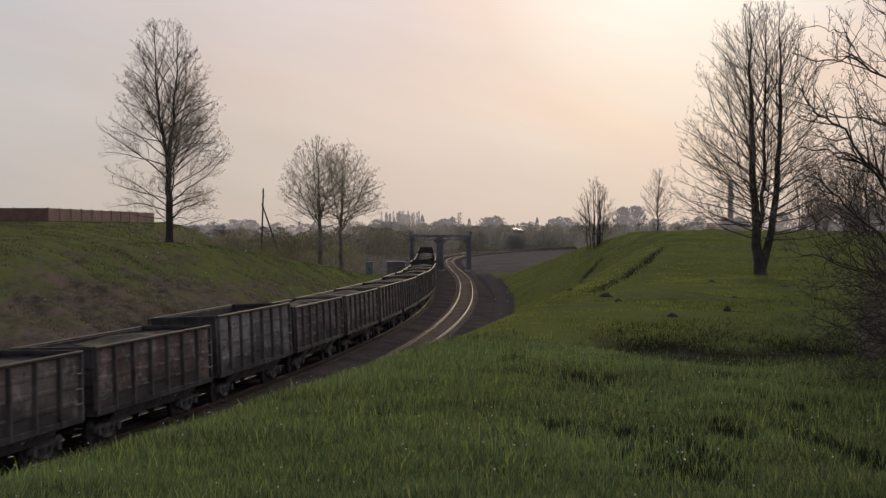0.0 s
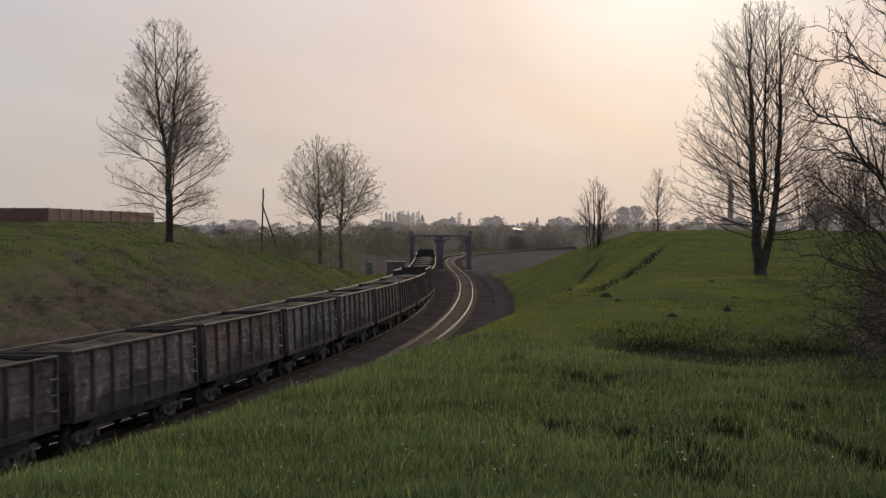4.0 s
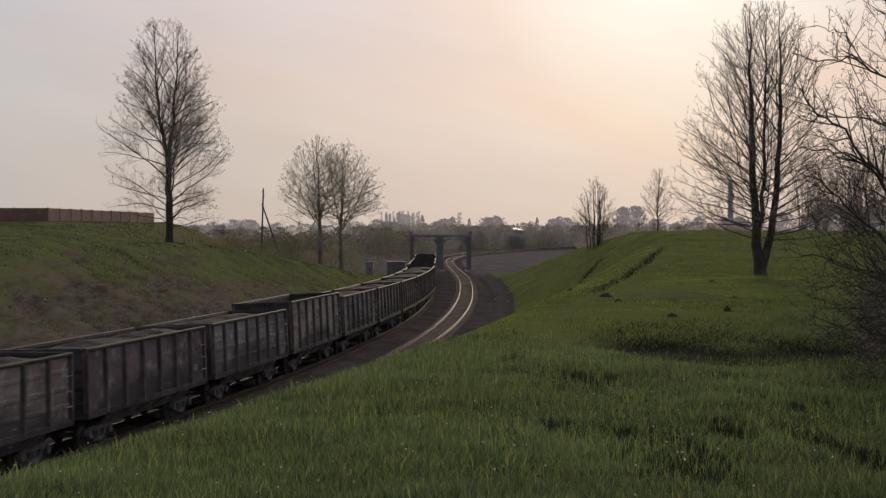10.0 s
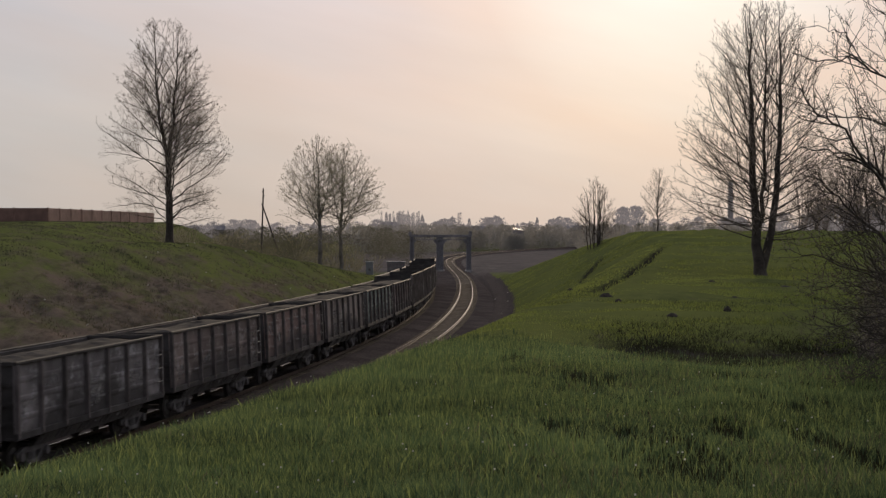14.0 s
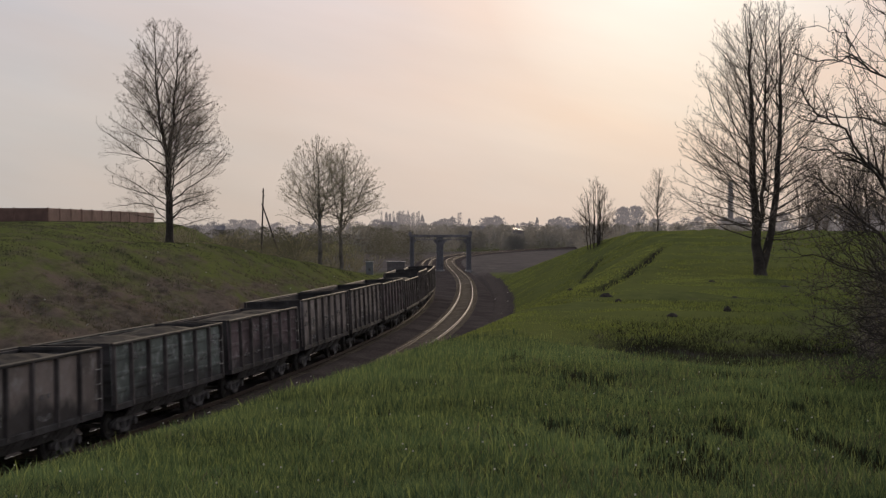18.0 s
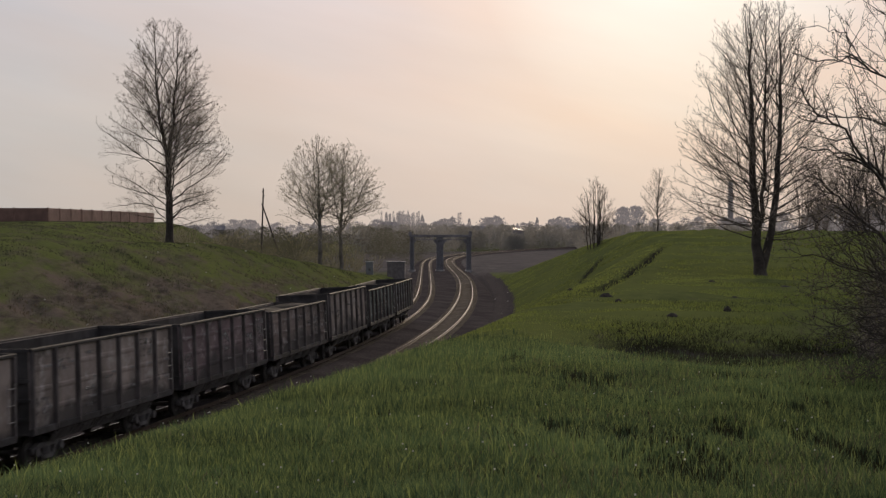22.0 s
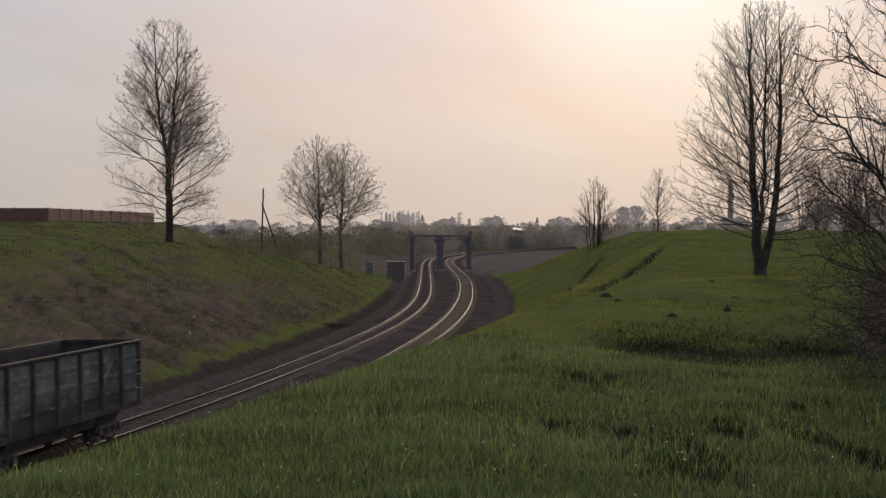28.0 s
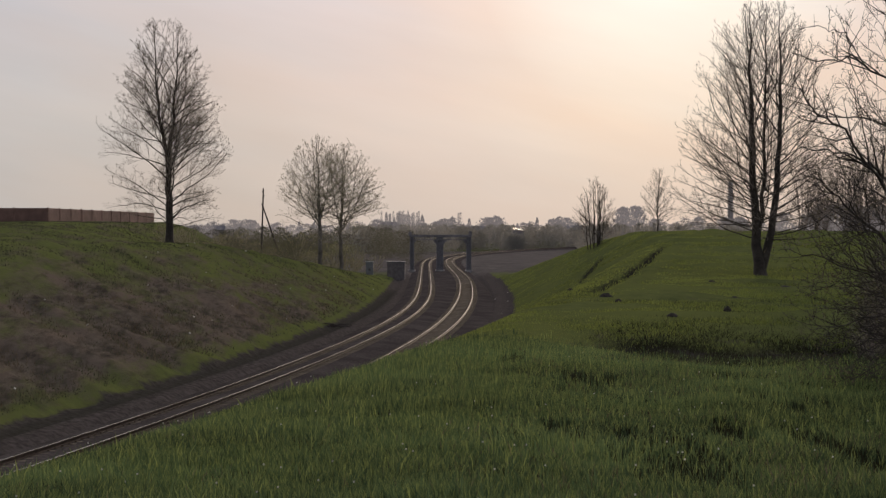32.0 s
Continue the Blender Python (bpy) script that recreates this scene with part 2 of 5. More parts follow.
# dark boards, likewise lightened with painted haze
M_HUT = mat("hazed_hut_boards", (0.22, 0.197, 0.197), 0.85, 0, 2, 0.4)


# ---------------------------------------------------------------- mesh helpers
def mesh_of(name, verts, faces, material, smooth=False):
    me = bpy.data.meshes.new(name)
    me.from_pydata(verts, [], faces)
    me.update()
    for m in (material if isinstance(material, (list, tuple)) else [material]):
        me.materials.append(m)
    if smooth:
        me.polygons.foreach_set("use_smooth", [True] * len(me.polygons))
    return me


def link(name, me, parent=None, m=None, label=""):
    ob = new(name, me)
    if parent is not None:
        ob.parent = parent
    if m is not None:
        ob.matrix_basis = m
    if label:
        ob["label"] = label
    return ob


class Shape:
    """Gathers boxes, tubes and sheets into one mesh."""

    def __init__(self):
        self.v, self.f, self.k = [], [], []

    def box(self, x0, x1, y0, y1, z0, z1, k=0, cut=0.0):
        b = len(self.v)
        c = cut
        if c:
            ring = [(y0 + c, z0), (y1 - c, z0), (y1, z0 + c), (y1, z1 - c), (y1 - c, z1), (y0 + c, z1), (y0, z1 - c), (y0, z0 + c)]
        else:
            ring = [(y0, z0), (y1, z0), (y1, z1), (y0, z1)]
        m = len(ring)
        for x in (x0, x1):
            self.v += [(x, y, z) for y, z in ring]
        self.f += [[b + i for i in reversed(range(m))], [b + m + i for i in range(m)]]
        self.f += [[b + i, b + (i + 1) % m, b + m + (i + 1) % m, b + m + i] for i in range(m)]
        self.k += [k] * (m + 2)
        return self

    def prism(self, ring0, ring1, k=0):
        b, m = len(self.v), len(ring0)
        self.v += list(ring0) + list(ring1)
        self.f += [[b + i for i in reversed(range(m))], [b + m + i for i in range(m)]]
        self.f += [[b + i, b + (i + 1) % m, b + m + (i + 1) % m, b + m + i] for i in range(m)]
        self.k += [k] * (m + 2)
        return self

    def bar(self, a, b, r, sides=6, k=0, r2=None):
        a, b = Vector(a), Vector(b)
        d = (b - a).normalized()
        u = d.cross(Vector((0, 0, 1)) if abs(d.z) < 0.9 else Vector((1, 0, 0))).normalized()
        w = d.cross(u)
        r2 = r if r2 is None else r2
        ang = [2 * math.pi * i / sides for i in range(sides)]
        return self.prism([tuple(a + r * (math.cos(t) * u + math.sin(t) * w)) for t in ang],
                          [tuple(b + r2 * (math.cos(t) * u + math.sin(t) * w)) for t in ang], k)

    def mesh(self, name, materials, smooth=False):
        me = mesh_of(name, self.v, self.f, materials, smooth)
        if any(self.k):
            me.polygons.foreach_set("material_index", self.k)
        return me


def part(name, shape, material, parent, label="", m=None):
    return link(name, shape.mesh(name, material), parent, m, label)


def smooth01(a, b, x):
    t = np.clip((x - a) / (b - a), 0, 1)
    return t * t * (3 - 2 * t)


# ---------------------------------------------------------------- the line of the railway
TRACK_Y = [-450, -300, -180, -80, 0, 40, 55, 75, 100, 130, 165, 205, 250, 310, 360, 405, 450, 500, 560, 640, 720, 820]
TRACK_X = [-156, -97, -61, -37.5, -22.57, -15.52, -12.91, -9.78, -6.65, -3.98, -2.51, -2.36, -2.77, -3.42, -3.9, -3.75, -2.0, 3.0, 12.5, 31, 55, 92]


def spline(xs, ys):
    """Natural cubic through the points, as a function of an array."""
    xs, ys = np.array(xs, float), np.array(ys, float)
    n, h = len(xs), np.diff(xs)
    A, b = np.eye(n), np.zeros(n)
    for i in range(1, n - 1):
        A[i, i - 1:i + 2] = h[i - 1], 2 * (h[i - 1] + h[i]), h[i]
        b[i] = 6 * ((ys[i + 1] - ys[i]) / h[i] - (ys[i] - ys[i - 1]) / h[i - 1])
    M = np.linalg.solve(A, b)

    def value(q):
        q = np.clip(np.asarray(q, float), xs[0], xs[-1])
        i = np.clip(np.searchsorted(xs, q) - 1, 0, n - 2)
        a, c = (xs[i + 1] - q) / h[i], (q - xs[i]) / h[i]
        return a * ys[i] + c * ys[i + 1] + ((a ** 3 - a) * M[i] + (c ** 3 - c) * M[i + 1]) * h[i] ** 2 / 6
    return value


track_x = spline(TRACK_Y, TRACK_X)
LINE_Y = np.arange(-450, 820.1, 0.5)
LINE = np.stack([track_x(LINE_Y), LINE_Y], 1)
LINE_S = np.concatenate([[0], np.cumsum(np.hypot(*np.diff(LINE, axis=0).T))])
LINE_S -= np.interp(36.0, LINE_Y, LINE_S)
_t = np.gradient(LINE, axis=0)
LINE_T = _t / np.hypot(*_t.T)[:, None]
LINE_N = np.stack([LINE_T[:, 1], -LINE_T[:, 0]], 1)


def on_line(s, off=0.0):
    """Place and heading on the first track, s metres along, off metres to its right."""
    x, y = (np.interp(s, LINE_S, LINE[:, i]) for i in (0, 1))
    nx, ny = (np.interp(s, LINE_S, LINE_N[:, i]) for i in (0, 1))
    return x + nx * off, y + ny * off, math.atan2(nx, ny)


def cant(y):
    """Radians by which the tracks lean inwards on the curve."""
    return radians(2.7) * smooth01(32, 78, y) * smooth01(255, 195, y)


# distance between the two tracks
spacing = spline([-450, 0, 60, 100, 135, 165, 200, 240, 270, 300, 400, 600, 820], [4.6, 4.6, 4.6, 4.58, 4.45, 4.66, 5.3, 5.95, 6.0, 5.8, 5.5, 5.5, 5.5])


# ---------------------------------------------------------------- ground
def ground_z(x, y):
    """Height of the ground: the cutting, its two banks and the valley behind."""
    x, y = np.asarray(x, float), np.asarray(y, float)
    dy = (track_x(y + 1) - track_x(y - 1)) / 2
    off = (x - track_x(y)) / np.sqrt(1 + dy * dy)
    w = off - spacing(y)                       # right of the second track
    u = -off                                   # left of the first track
    # right bank
    yr = np.array([-500, -60, 0, 14, 22, 28, 36, 44, 60, 80, 105, 130, 165, 185, 200, 215, 232, 250])
    flat = np.interp(y, yr, [5.5, 5.8, 5.74, 5.43, 5.19, 5.03, 4.88, 4.86, 4.95, 5.2, 6.3, 7.25, 7.4, 6.6, 5.2, 3.4, 1.4, 0.0])
    dip = np.exp(-((y - 36.5 - 1.6 * np.sin(x * 0.8) - 0.9 * np.sin(x * 1.9 + 1)) / 6.0) ** 2) * 0.5 * smooth01(1.0, 4.5, x - 0.01 * y)
    flat = flat - dip
    steep = 0.80 - 0.22 * smooth01(48, 130, y)
    rise = np.maximum(w - 4.7, 0) * steep
    k = 1.1
    hh = np.clip(0.5 + 0.5 * (rise - flat) / k, 0, 1)
    right = rise * (1 - hh) + flat * hh - k * hh * (1 - hh)
    right = np.where(w < 4.7, -0.15 * smooth01(4.7, 3.5, w), np.maximum(right, 0))
    # left bank
    yl = np.array([-500, 60, 90, 130, 150, 175, 200, 240, 260])
    crest = np.interp(y, yl, [6.6, 6.8, 6.8, 6.5, 6.15, 4.3, 2.9, 0.4, 0.0])
    back = (6.8 + 1.2 * smooth01(148, 172, y) + 0.7 * smooth01(175, 222, y)) * smooth01(320, 270, y)
    far_side = smooth01(25, 44, u)
    top = crest * (1 - far_side) + np.maximum(back, crest) * far_side
    rise_l = np.maximum(u - 5.2, 0) * 0.50
    k2 = 1.2
    h2 = np.clip(0.5 + 0.5 * (rise_l - top) / k2, 0, 1)
    left = rise_l * (1 - h2) + top * h2 - k2 * h2 * (1 - h2)
    left = np.where(u < 5.2, -0.45 * np.exp(-((u - 4.2) / 0.7) ** 2), np.maximum(left, -0.2))
    z = np.where(w > 0, right, np.where(u > 0, left, -0.15))
    bed = smooth01(3.4, 2.6, np.maximum(w, u))
    z = z * (1 - bed) - 0.62 * bed
    return z - 1.6 * smooth01(330, 700, y) * np.clip(np.maximum(w, u) / 12, 0, 1)


def rough_z(x, y, amount):
    out = np.empty(len(x))
    for i in range(len(x)):
        p = Vector((x[i], y[i], 0))
        out[i] = noise.noise(p * 0.9) * 0.5 + noise.noise(p * 0.28 + Vector((7, 3, 1)))
    return out * amount


# worn places where the turf has gone: x, y and the two half-widths
WORN = ((1.86, 14.4, 0.60, 2.0), (2.15, 13.0, 0.26, 0.9), (2.18, 24.5, 0.5, 1.5), (4.38, 25.5, 0.25, 1.3), (4.0, 20.0, 0.22, 0.9), (4.04, 19.0, 0.2, 0.8),
        (4.6, 20.0, 0.2, 0.8), (1.21, 16.3, 0.25, 1.0), (3.48, 15.3, 0.25, 1.0), (3.54, 13.8, 0.2, 0.9), (1.31, 30.0, 0.3, 1.2), (2.91, 16.0, 0.25, 0.9), (-0.7, 18.0, 0.2, 0.9))


def worn_places(x, y):
    q = np.zeros(len(x))
    for a, b, rx, ry in WORN:
        q = np.maximum(q, smooth01(1.25, 0.6, np.hypot((x - a) / (1.1 * rx), (y - b + 0.5) / (1.1 * ry + 0.4))))
    return q * (1.02 + 0.26 * np.sin(7 * x + 3 * np.sin(2 * y)) * np.sin(3.1 * y + 2 * np.sin(5 * x)))


def build_ground():
    ys = np.concatenate([np.arange(-450, -20, 12), np.arange(-20, 8, 0.8), np.arange(8, 34, 0.5), np.arange(34, 130, 0.8), np.arange(130, 330, 2.0), np.arange(330, 800, 10), np.geomspace(800, 4200, 26)])
    us = np.concatenate([-np.geomspace(1500, 62, 16), np.arange(-58, -30, 2.0), np.arange(-30, 4, 0.55), np.arange(4, 24, 0.3), np.arange(24, 40, 0.55), np.arange(40, 70, 2.0), np.geomspace(72, 1500, 16)])
    Y, U = np.meshgrid(ys, us, indexing="ij")
    X = track_x(np.minimum(Y, 820)) + U
    x, y = X.ravel(), Y.ravel()
    z = ground_z(x, y)
    dy = (track_x(y + 1) - track_x(y - 1)) / 2
    off = (x - track_x(y)) / np.sqrt(1 + dy * dy)
    w, u = off - spacing(y), -off
    amount = np.where(w > 4.5, 0.09 + 0.10 * smooth01(40, 60, y) + 0.14 * smooth01(90, 120, y), np.where(u > 5, 0.34, 0.0)) * smooth01(500, 300, y)
    z = z + rough_z(x, y, 1.0) * amount
    # old drainage furrows on the right slope
    fx, gx = 6.3 + (y - 65) * 0.206, 8.7 + (y - 110) * 0.165
    furrow = np.exp(-((x - fx) / 0.32) ** 2) * smooth01(62, 68, y) * smooth01(114, 109, y)
    second = np.exp(-((x - gx) / 0.5) ** 2) * smooth01(104, 112, y) * smooth01(152, 142, y)
    third = np.exp(-((x - 5.3 - (y - 64) * 0.193) / 0.4) ** 2) * smooth01(62, 66, y) * smooth01(88, 83, y)
    z = z - 0.34 * furrow - 0.30 * second - 0.14 * third + 0.12 * np.exp(-((x - fx - 1.0) / 0.5) ** 2) * smooth01(62, 68, y) * smooth01(114, 109, y)
    ny, nu = Y.shape
    idx = np.arange(ny * nu).reshape(ny, nu)
    f = np.stack([idx[:-1, :-1], idx[:-1, 1:], idx[1:, 1:], idx[1:, :-1]], -1).reshape(-1, 4)
    me = bpy.data.meshes.new("ground")
    me.from_pydata(np.stack([x, y, z], 1).tolist(), [], f.tolist())
    me.polygons.foreach_set("use_smooth", [True] * len(me.polygons))
    dry = me.attributes.new("dry", "FLOAT", "POINT")
    slope_l = smooth01(5, 7, u) * smooth01(20, 9, u) * smooth01(190, 90, y)
    hollow = np.exp(-((y - 36.8 + 0.6 * np.clip(x - 5, 0, 7)) / (5.0 + 0.6 * np.clip(x - 5, 0, 5))) ** 2) * smooth01(1.0, 4.0, x - 0.02 * y)
    dry.data.foreach_set("value", np.clip(slope_l * 0.62 + (0.17 + 0.17 * smooth01(13, 22, u)) * (u > 5) + hollow * 0.4, 0, 1).astype(np.float32))
    soil = me.attributes.new("soil", "FLOAT", "POINT")
    soil.data.foreach_set("value", (smooth01(5.6, 4.6, u) * smooth01(5.8, 4.8, w) + 0.9 * smooth01(270, 300, y) * smooth01(760, 640, y) * smooth01(60, 40, np.abs(off)) + 0.55 * hollow).astype(np.float32))
    hazed_field = me.attributes.new("hazed_field", "FLOAT", "POINT")
    hazed_field.data.foreach_set("value", (0.85 * smooth01(255, 300, y) * smooth01(760, 640, y) * smooth01(75, 50, np.abs(off))).astype(np.float32))
    rot_shade = me.attributes.new("rot_shade", "FLOAT", "POINT")
    rot_shade.data.foreach_set("value", (worn_places(x, y) + 0.6 * np.exp(-((u - 4.3) / 1.0) ** 2) * smooth01(230, 190, y) + 1.1 * furrow + 0.55 * hollow + 0.9 * second + 0.5 * third).astype(np.float32))
    me.materials.append(ground_material())
    return tagged(new("ground", me), "spring grass banks of a railway cutting, brown on the slope", "ground", kind="structure")


def ground_material():
    m = bpy.data.materials.new("turf")
    m.use_nodes = True
    nt = m.node_tree
    n, l = nt.nodes.new, nt.links.new
    b = nt.nodes["Principled BSDF"]
    b.inputs["Roughness"].default_value = 0.95
    b.inputs["Specular IOR Level"].default_value = 0.0
    tc = n("ShaderNodeTexCoord")

    # growth lies in bands along the contour of the banks
    along_bank = n("ShaderNodeMapping")
    along_bank.inputs["Scale"].default_value = (1.0, 0.3, 1.0)
    l(tc.outputs["Object"], along_bank.inputs[0])

    def noise_tex(scale, detail=5, rough=0.6, banded=False):
        t = n("ShaderNodeTexNoise")
        t.inputs["Scale"].default_value, t.inputs["Detail"].default_value, t.inputs["Roughness"].default_value = scale, detail, rough
        l(along_bank.outputs[0] if banded else tc.outputs["Object"], t.inputs["Vector"])
        return t.outputs[0]

    def streaks():
        # runs of wash and slips down the bank
        mp = n("ShaderNodeMapping")
        mp.inputs["Scale"].default_value, mp.inputs["Rotation"].default_value = (1.0, 0.25, 1.0), (0, 0, 0)
        l(tc.outputs["Object"], mp.inputs[0])
        t = n("ShaderNodeTexNoise")
        t.inputs["Scale"].default_value, t.inputs["Detail"].default_value, t.inputs["Roughness"].default_value = 1.2, 8, 0.72
        l(mp.outputs[0], t.inputs["Vector"])
        return t.outputs[0]

    def ramp_of(value, lo, hi, a=0.0, c=1.0):
        r = n("ShaderNodeMapRange")
        r.inputs[1].default_value, r.inputs[2].default_value, r.inputs[3].default_value, r.inputs[4].default_value = lo, hi, a, c
        l(value, r.inputs[0])
        return r.outputs[0]

    def mixed(fac, a, c):
        x = n("ShaderNodeMixRGB")
        l(fac, x.inputs[0])
        for i, q in ((1, a), (2, c)):
            if isinstance(q, tuple):
                x.inputs[i].default_value = (*q, 1)
            else:
                l(q, x.inputs[i])
        return x.outputs[0]

    def attr(name):
        a = n("ShaderNodeAttribute")
        a.attribute_name = name
        return a.outputs["Fac"]

    def maths(op, a, c):
        x = n("ShaderNodeMath")
        x.operation = op
        for i, q in ((0, a), (1, c)):
            if isinstance(q, (int, float)):
                x.inputs[i].default_value = q
            else:
                l(q, x.inputs[i])
        return x.outputs[0]

    green = mixed(ramp_of(noise_tex(1.3), 0.35, 0.65), (0.097, 0.114, 0.044), (0.146, 0.164, 0.060))
    green = mixed(ramp_of(noise_tex(0.11, 3), 0.4, 0.62), green, (0.138, 0.156, 0.052))
    brown = mixed(ramp_of(noise_tex(2.2, 5, 0.6, True), 0.35, 0.65), (0.074, 0.063, 0.052), (0.158, 0.132, 0.106))
    brown = mixed(ramp_of(noise_tex(0.5, 4, 0.6, True), 0.45, 0.6), brown, (0.154, 0.122, 0.098))
    brown = mixed(ramp_of(streaks(), 0.50, 0.68), brown, (0.050, 0.043, 0.036))
    fac = ramp_of(maths("ADD", attr("dry"), maths("MULTIPLY", maths("SUBTRACT", noise_tex(0.42, 6, 0.7, True), 0.5), 2.2)), 0.25, 0.75)
    col = mixed(fac, green, brown)
    earth = mixed(ramp_of(noise_tex(3.0), 0.35, 0.65), (0.058, 0.050, 0.047), (0.120, 0.104, 0.098))
    col = mixed(ramp_of(maths("ADD", attr("soil"), maths("MULTIPLY", maths("SUBTRACT", noise_tex(0.8), 0.5), 1.5)), 0.35, 0.65), col, earth)
    # haze over the field past the portal, painted as paler soil
    col = mixed(attr("hazed_field"), col, mixed(ramp_of(noise_tex(0.12, 5, 0.7), 0.35, 0.65), (0.120, 0.106, 0.100), (0.190, 0.170, 0.158)))
    # wet rotten turf in worn places; shade of furrows and hollow painted in too
    col = mixed(ramp_of(maths("ADD", attr("rot_shade"), maths("MULTIPLY", maths("SUBTRACT", noise_tex(1.6), 0.5), 0.4)), 0.2, 0.75), col, (0.036, 0.037, 0.028))
    l(col, b.inputs["Base Color"])
    bp = n("ShaderNodeBump")
    bp.inputs["Strength"].default_value, bp.inputs["Distance"].default_value = 0.9, 0.12
    l(maths("ADD", noise_tex(2.5, 8, 0.7), maths("MULTIPLY", noise_tex(14, 4, 0.7), 0.4)), bp.inputs["Height"])
    l(bp.outputs[0], b.inputs["Normal"])
    return m


ground = build_ground()


# ---------------------------------------------------------------- railway tracks
def strip(profile, s0, s1, step, offset=0.0, bed=False):
    """A profile of (right, up) points swept along the line; offset may be the second track's spacing."""
    ss = np.arange(s0, s1 + 0.01, step)
    v, f = [], []
    m = len(profile)
    for s in ss:
        y = float(np.interp(s, LINE_S, LINE_Y))
        gap, lean = float(spacing(y)), math.tan(float(cant(y)))
        o = gap if offset == "second" else offset
        for a, z in profile:
            if bed:
                up = [min(1.45, max(-1.45, a - q)) * (1 - float(smooth01(1.6, 2.7, abs(a - q)))) for q in (0.0, gap)]
                lift = max(up, key=abs)
            else:
                lift = a
            px, py, _ = on_line(s, o + a)
            v.append((float(px), float(py), z + lift * lean))
    for i in range(len(ss) - 1):
        for j in range(m - 1):
            a = i * m + j
            f.append((a, a + 1, a + m + 1, a + m))
    return v, f


def build_tracks():
    bed_v, bed_f = strip([(-3.6, -0.75), (-2.6, -0.50), (-2.0, -0.24), (-1.3, -0.182), (0, -0.182), (1.3, -0.182), (2.2, -0.21), (2.8, -0.22), (3.2, -0.20),
                          (3.6, -0.182), (4.4, -0.182), (5.8, -0.182), (6.4, -0.185), (7.0, -0.19), (7.6, -0.20), (8.2, -0.35), (9.0, -0.75)], -500, 880, 1.2, 0.0, True)
    bed = link("ballast_bed", mesh_of("ballast_bed", bed_v, bed_f, M_BALLAST, True))
    tagged(bed, "dark oily crushed stone under two railway tracks", "ballast", kind="structure")

    def sleeper_mesh(middle):
        sleeper = Shape()
        for y0, y1, z1 in ((-1.35, -0.45, -0.165), (-0.45, 0.45, middle), (0.45, 1.35, -0.165)):
            sleeper.prism([(-0.14, y0, -0.33), (0.14, y0, -0.33), (0.10, y0, z1), (-0.10, y0, z1)],
                          [(-0.14, y1, -0.33), (0.14, y1, -0.33), (0.10, y1, z1), (-0.10, y1, z1)])
        for y in (-0.79, 0.79):
            for o in (-0.11, 0.11):
                sleeper.box(-0.07, 0.07, y + o - 0.03, y + o + 0.03, -0.17, -0.12, 1)
        return sleeper.mesh("sleeper", [M_SLEEPER, M_RAILSIDE])

    # each rail: foot, web and head
    prof = [(-0.065, -0.165), (-0.065, -0.15), (-0.010, -0.135), (-0.010, -0.045), (-0.036, -0.035), (-0.036, -0.008), (-0.029, 0.0),
            (0.029, 0.0), (0.036, -0.008), (0.036, -0.035), (0.010, -0.045), (0.010, -0.135), (0.065, -0.15), (0.065, -0.165)]
    for name, offset, label in (("railway_track", 0.0, "railway track with polished rails on concrete sleepers, under the goods train"),
                                ("railway_track", "second", "empty railway track with shining rails on concrete sleepers")):
        root = new(name)
        tagged(root, label, "railway track", "two tracks of the line", kind="structure")
        for side in (-0.79, 0.79):
            v, f = strip([(a + side, z) for a, z in prof], -490, 870, 1.5, offset)
            me = mesh_of("rail", v, f, [M_RAILSIDE, M_RAILHEAD])
            m = len(prof) - 1
            me.polygons.foreach_set("material_index", [1 if i % m == 6 else 0 for i in range(len(f))])
            link("rail", me, root, None, "polished steel rail")
        # the middles lie under spilt ballast on the loaded track and are swept clear on the other
        sl_me = sleeper_mesh(-0.205 if offset == 0.0 else -0.168)
        rest = Shape()
        for i in range(int(1000 / 0.6)):
            s = -330 + 0.6 * i
            y = float(np.interp(s, LINE_S, LINE_Y))
            o = float(spacing(y)) if offset == "second" else 0.0
            px, py, a = on_line(s, o)
            heading = -a
            if 18 < s < 190:
                lean = float(cant(y))
                link("sleeper", sl_me, root, Matrix.Translation((px, py, 0)) @ Matrix.Rotation(heading, 4, "Z") @ Matrix.Rotation(lean, 4, "X"))
            else:
                c, sn = math.cos(heading), math.sin(heading)
                slant = math.tan(float(cant(y)))
                ring = lambda q: [(px + c * x - sn * yy, py + sn * x + c * yy, z + yy * slant) for x, yy, z in q]
                for y0, y1 in ((-1.35, -0.45), (0.45, 1.35)) if offset == 0.0 else ((-1.35, 1.35),):
                    rest.prism(ring([(-0.14, y0, -0.33), (0.14, y0, -0.33), (0.10, y0, -0.177), (-0.10, y0, -0.177)]),
                               ring([(-0.14, y1, -0.33), (0.14, y1, -0.33), (0.10, y1, -0.177), (-0.10, y1, -0.177)]))
        tagged(part("sleepers", rest, M_SLEEPER, root), kind="stuff")


build_tracks()


# ---------------------------------------------------------------- the goods train
PITCH, HALF = 13.92, 6.36
MESHES = {}


def cached(key, make):
    if key not in MESHES:
        MESHES[key] = make()
    return MESHES[key]


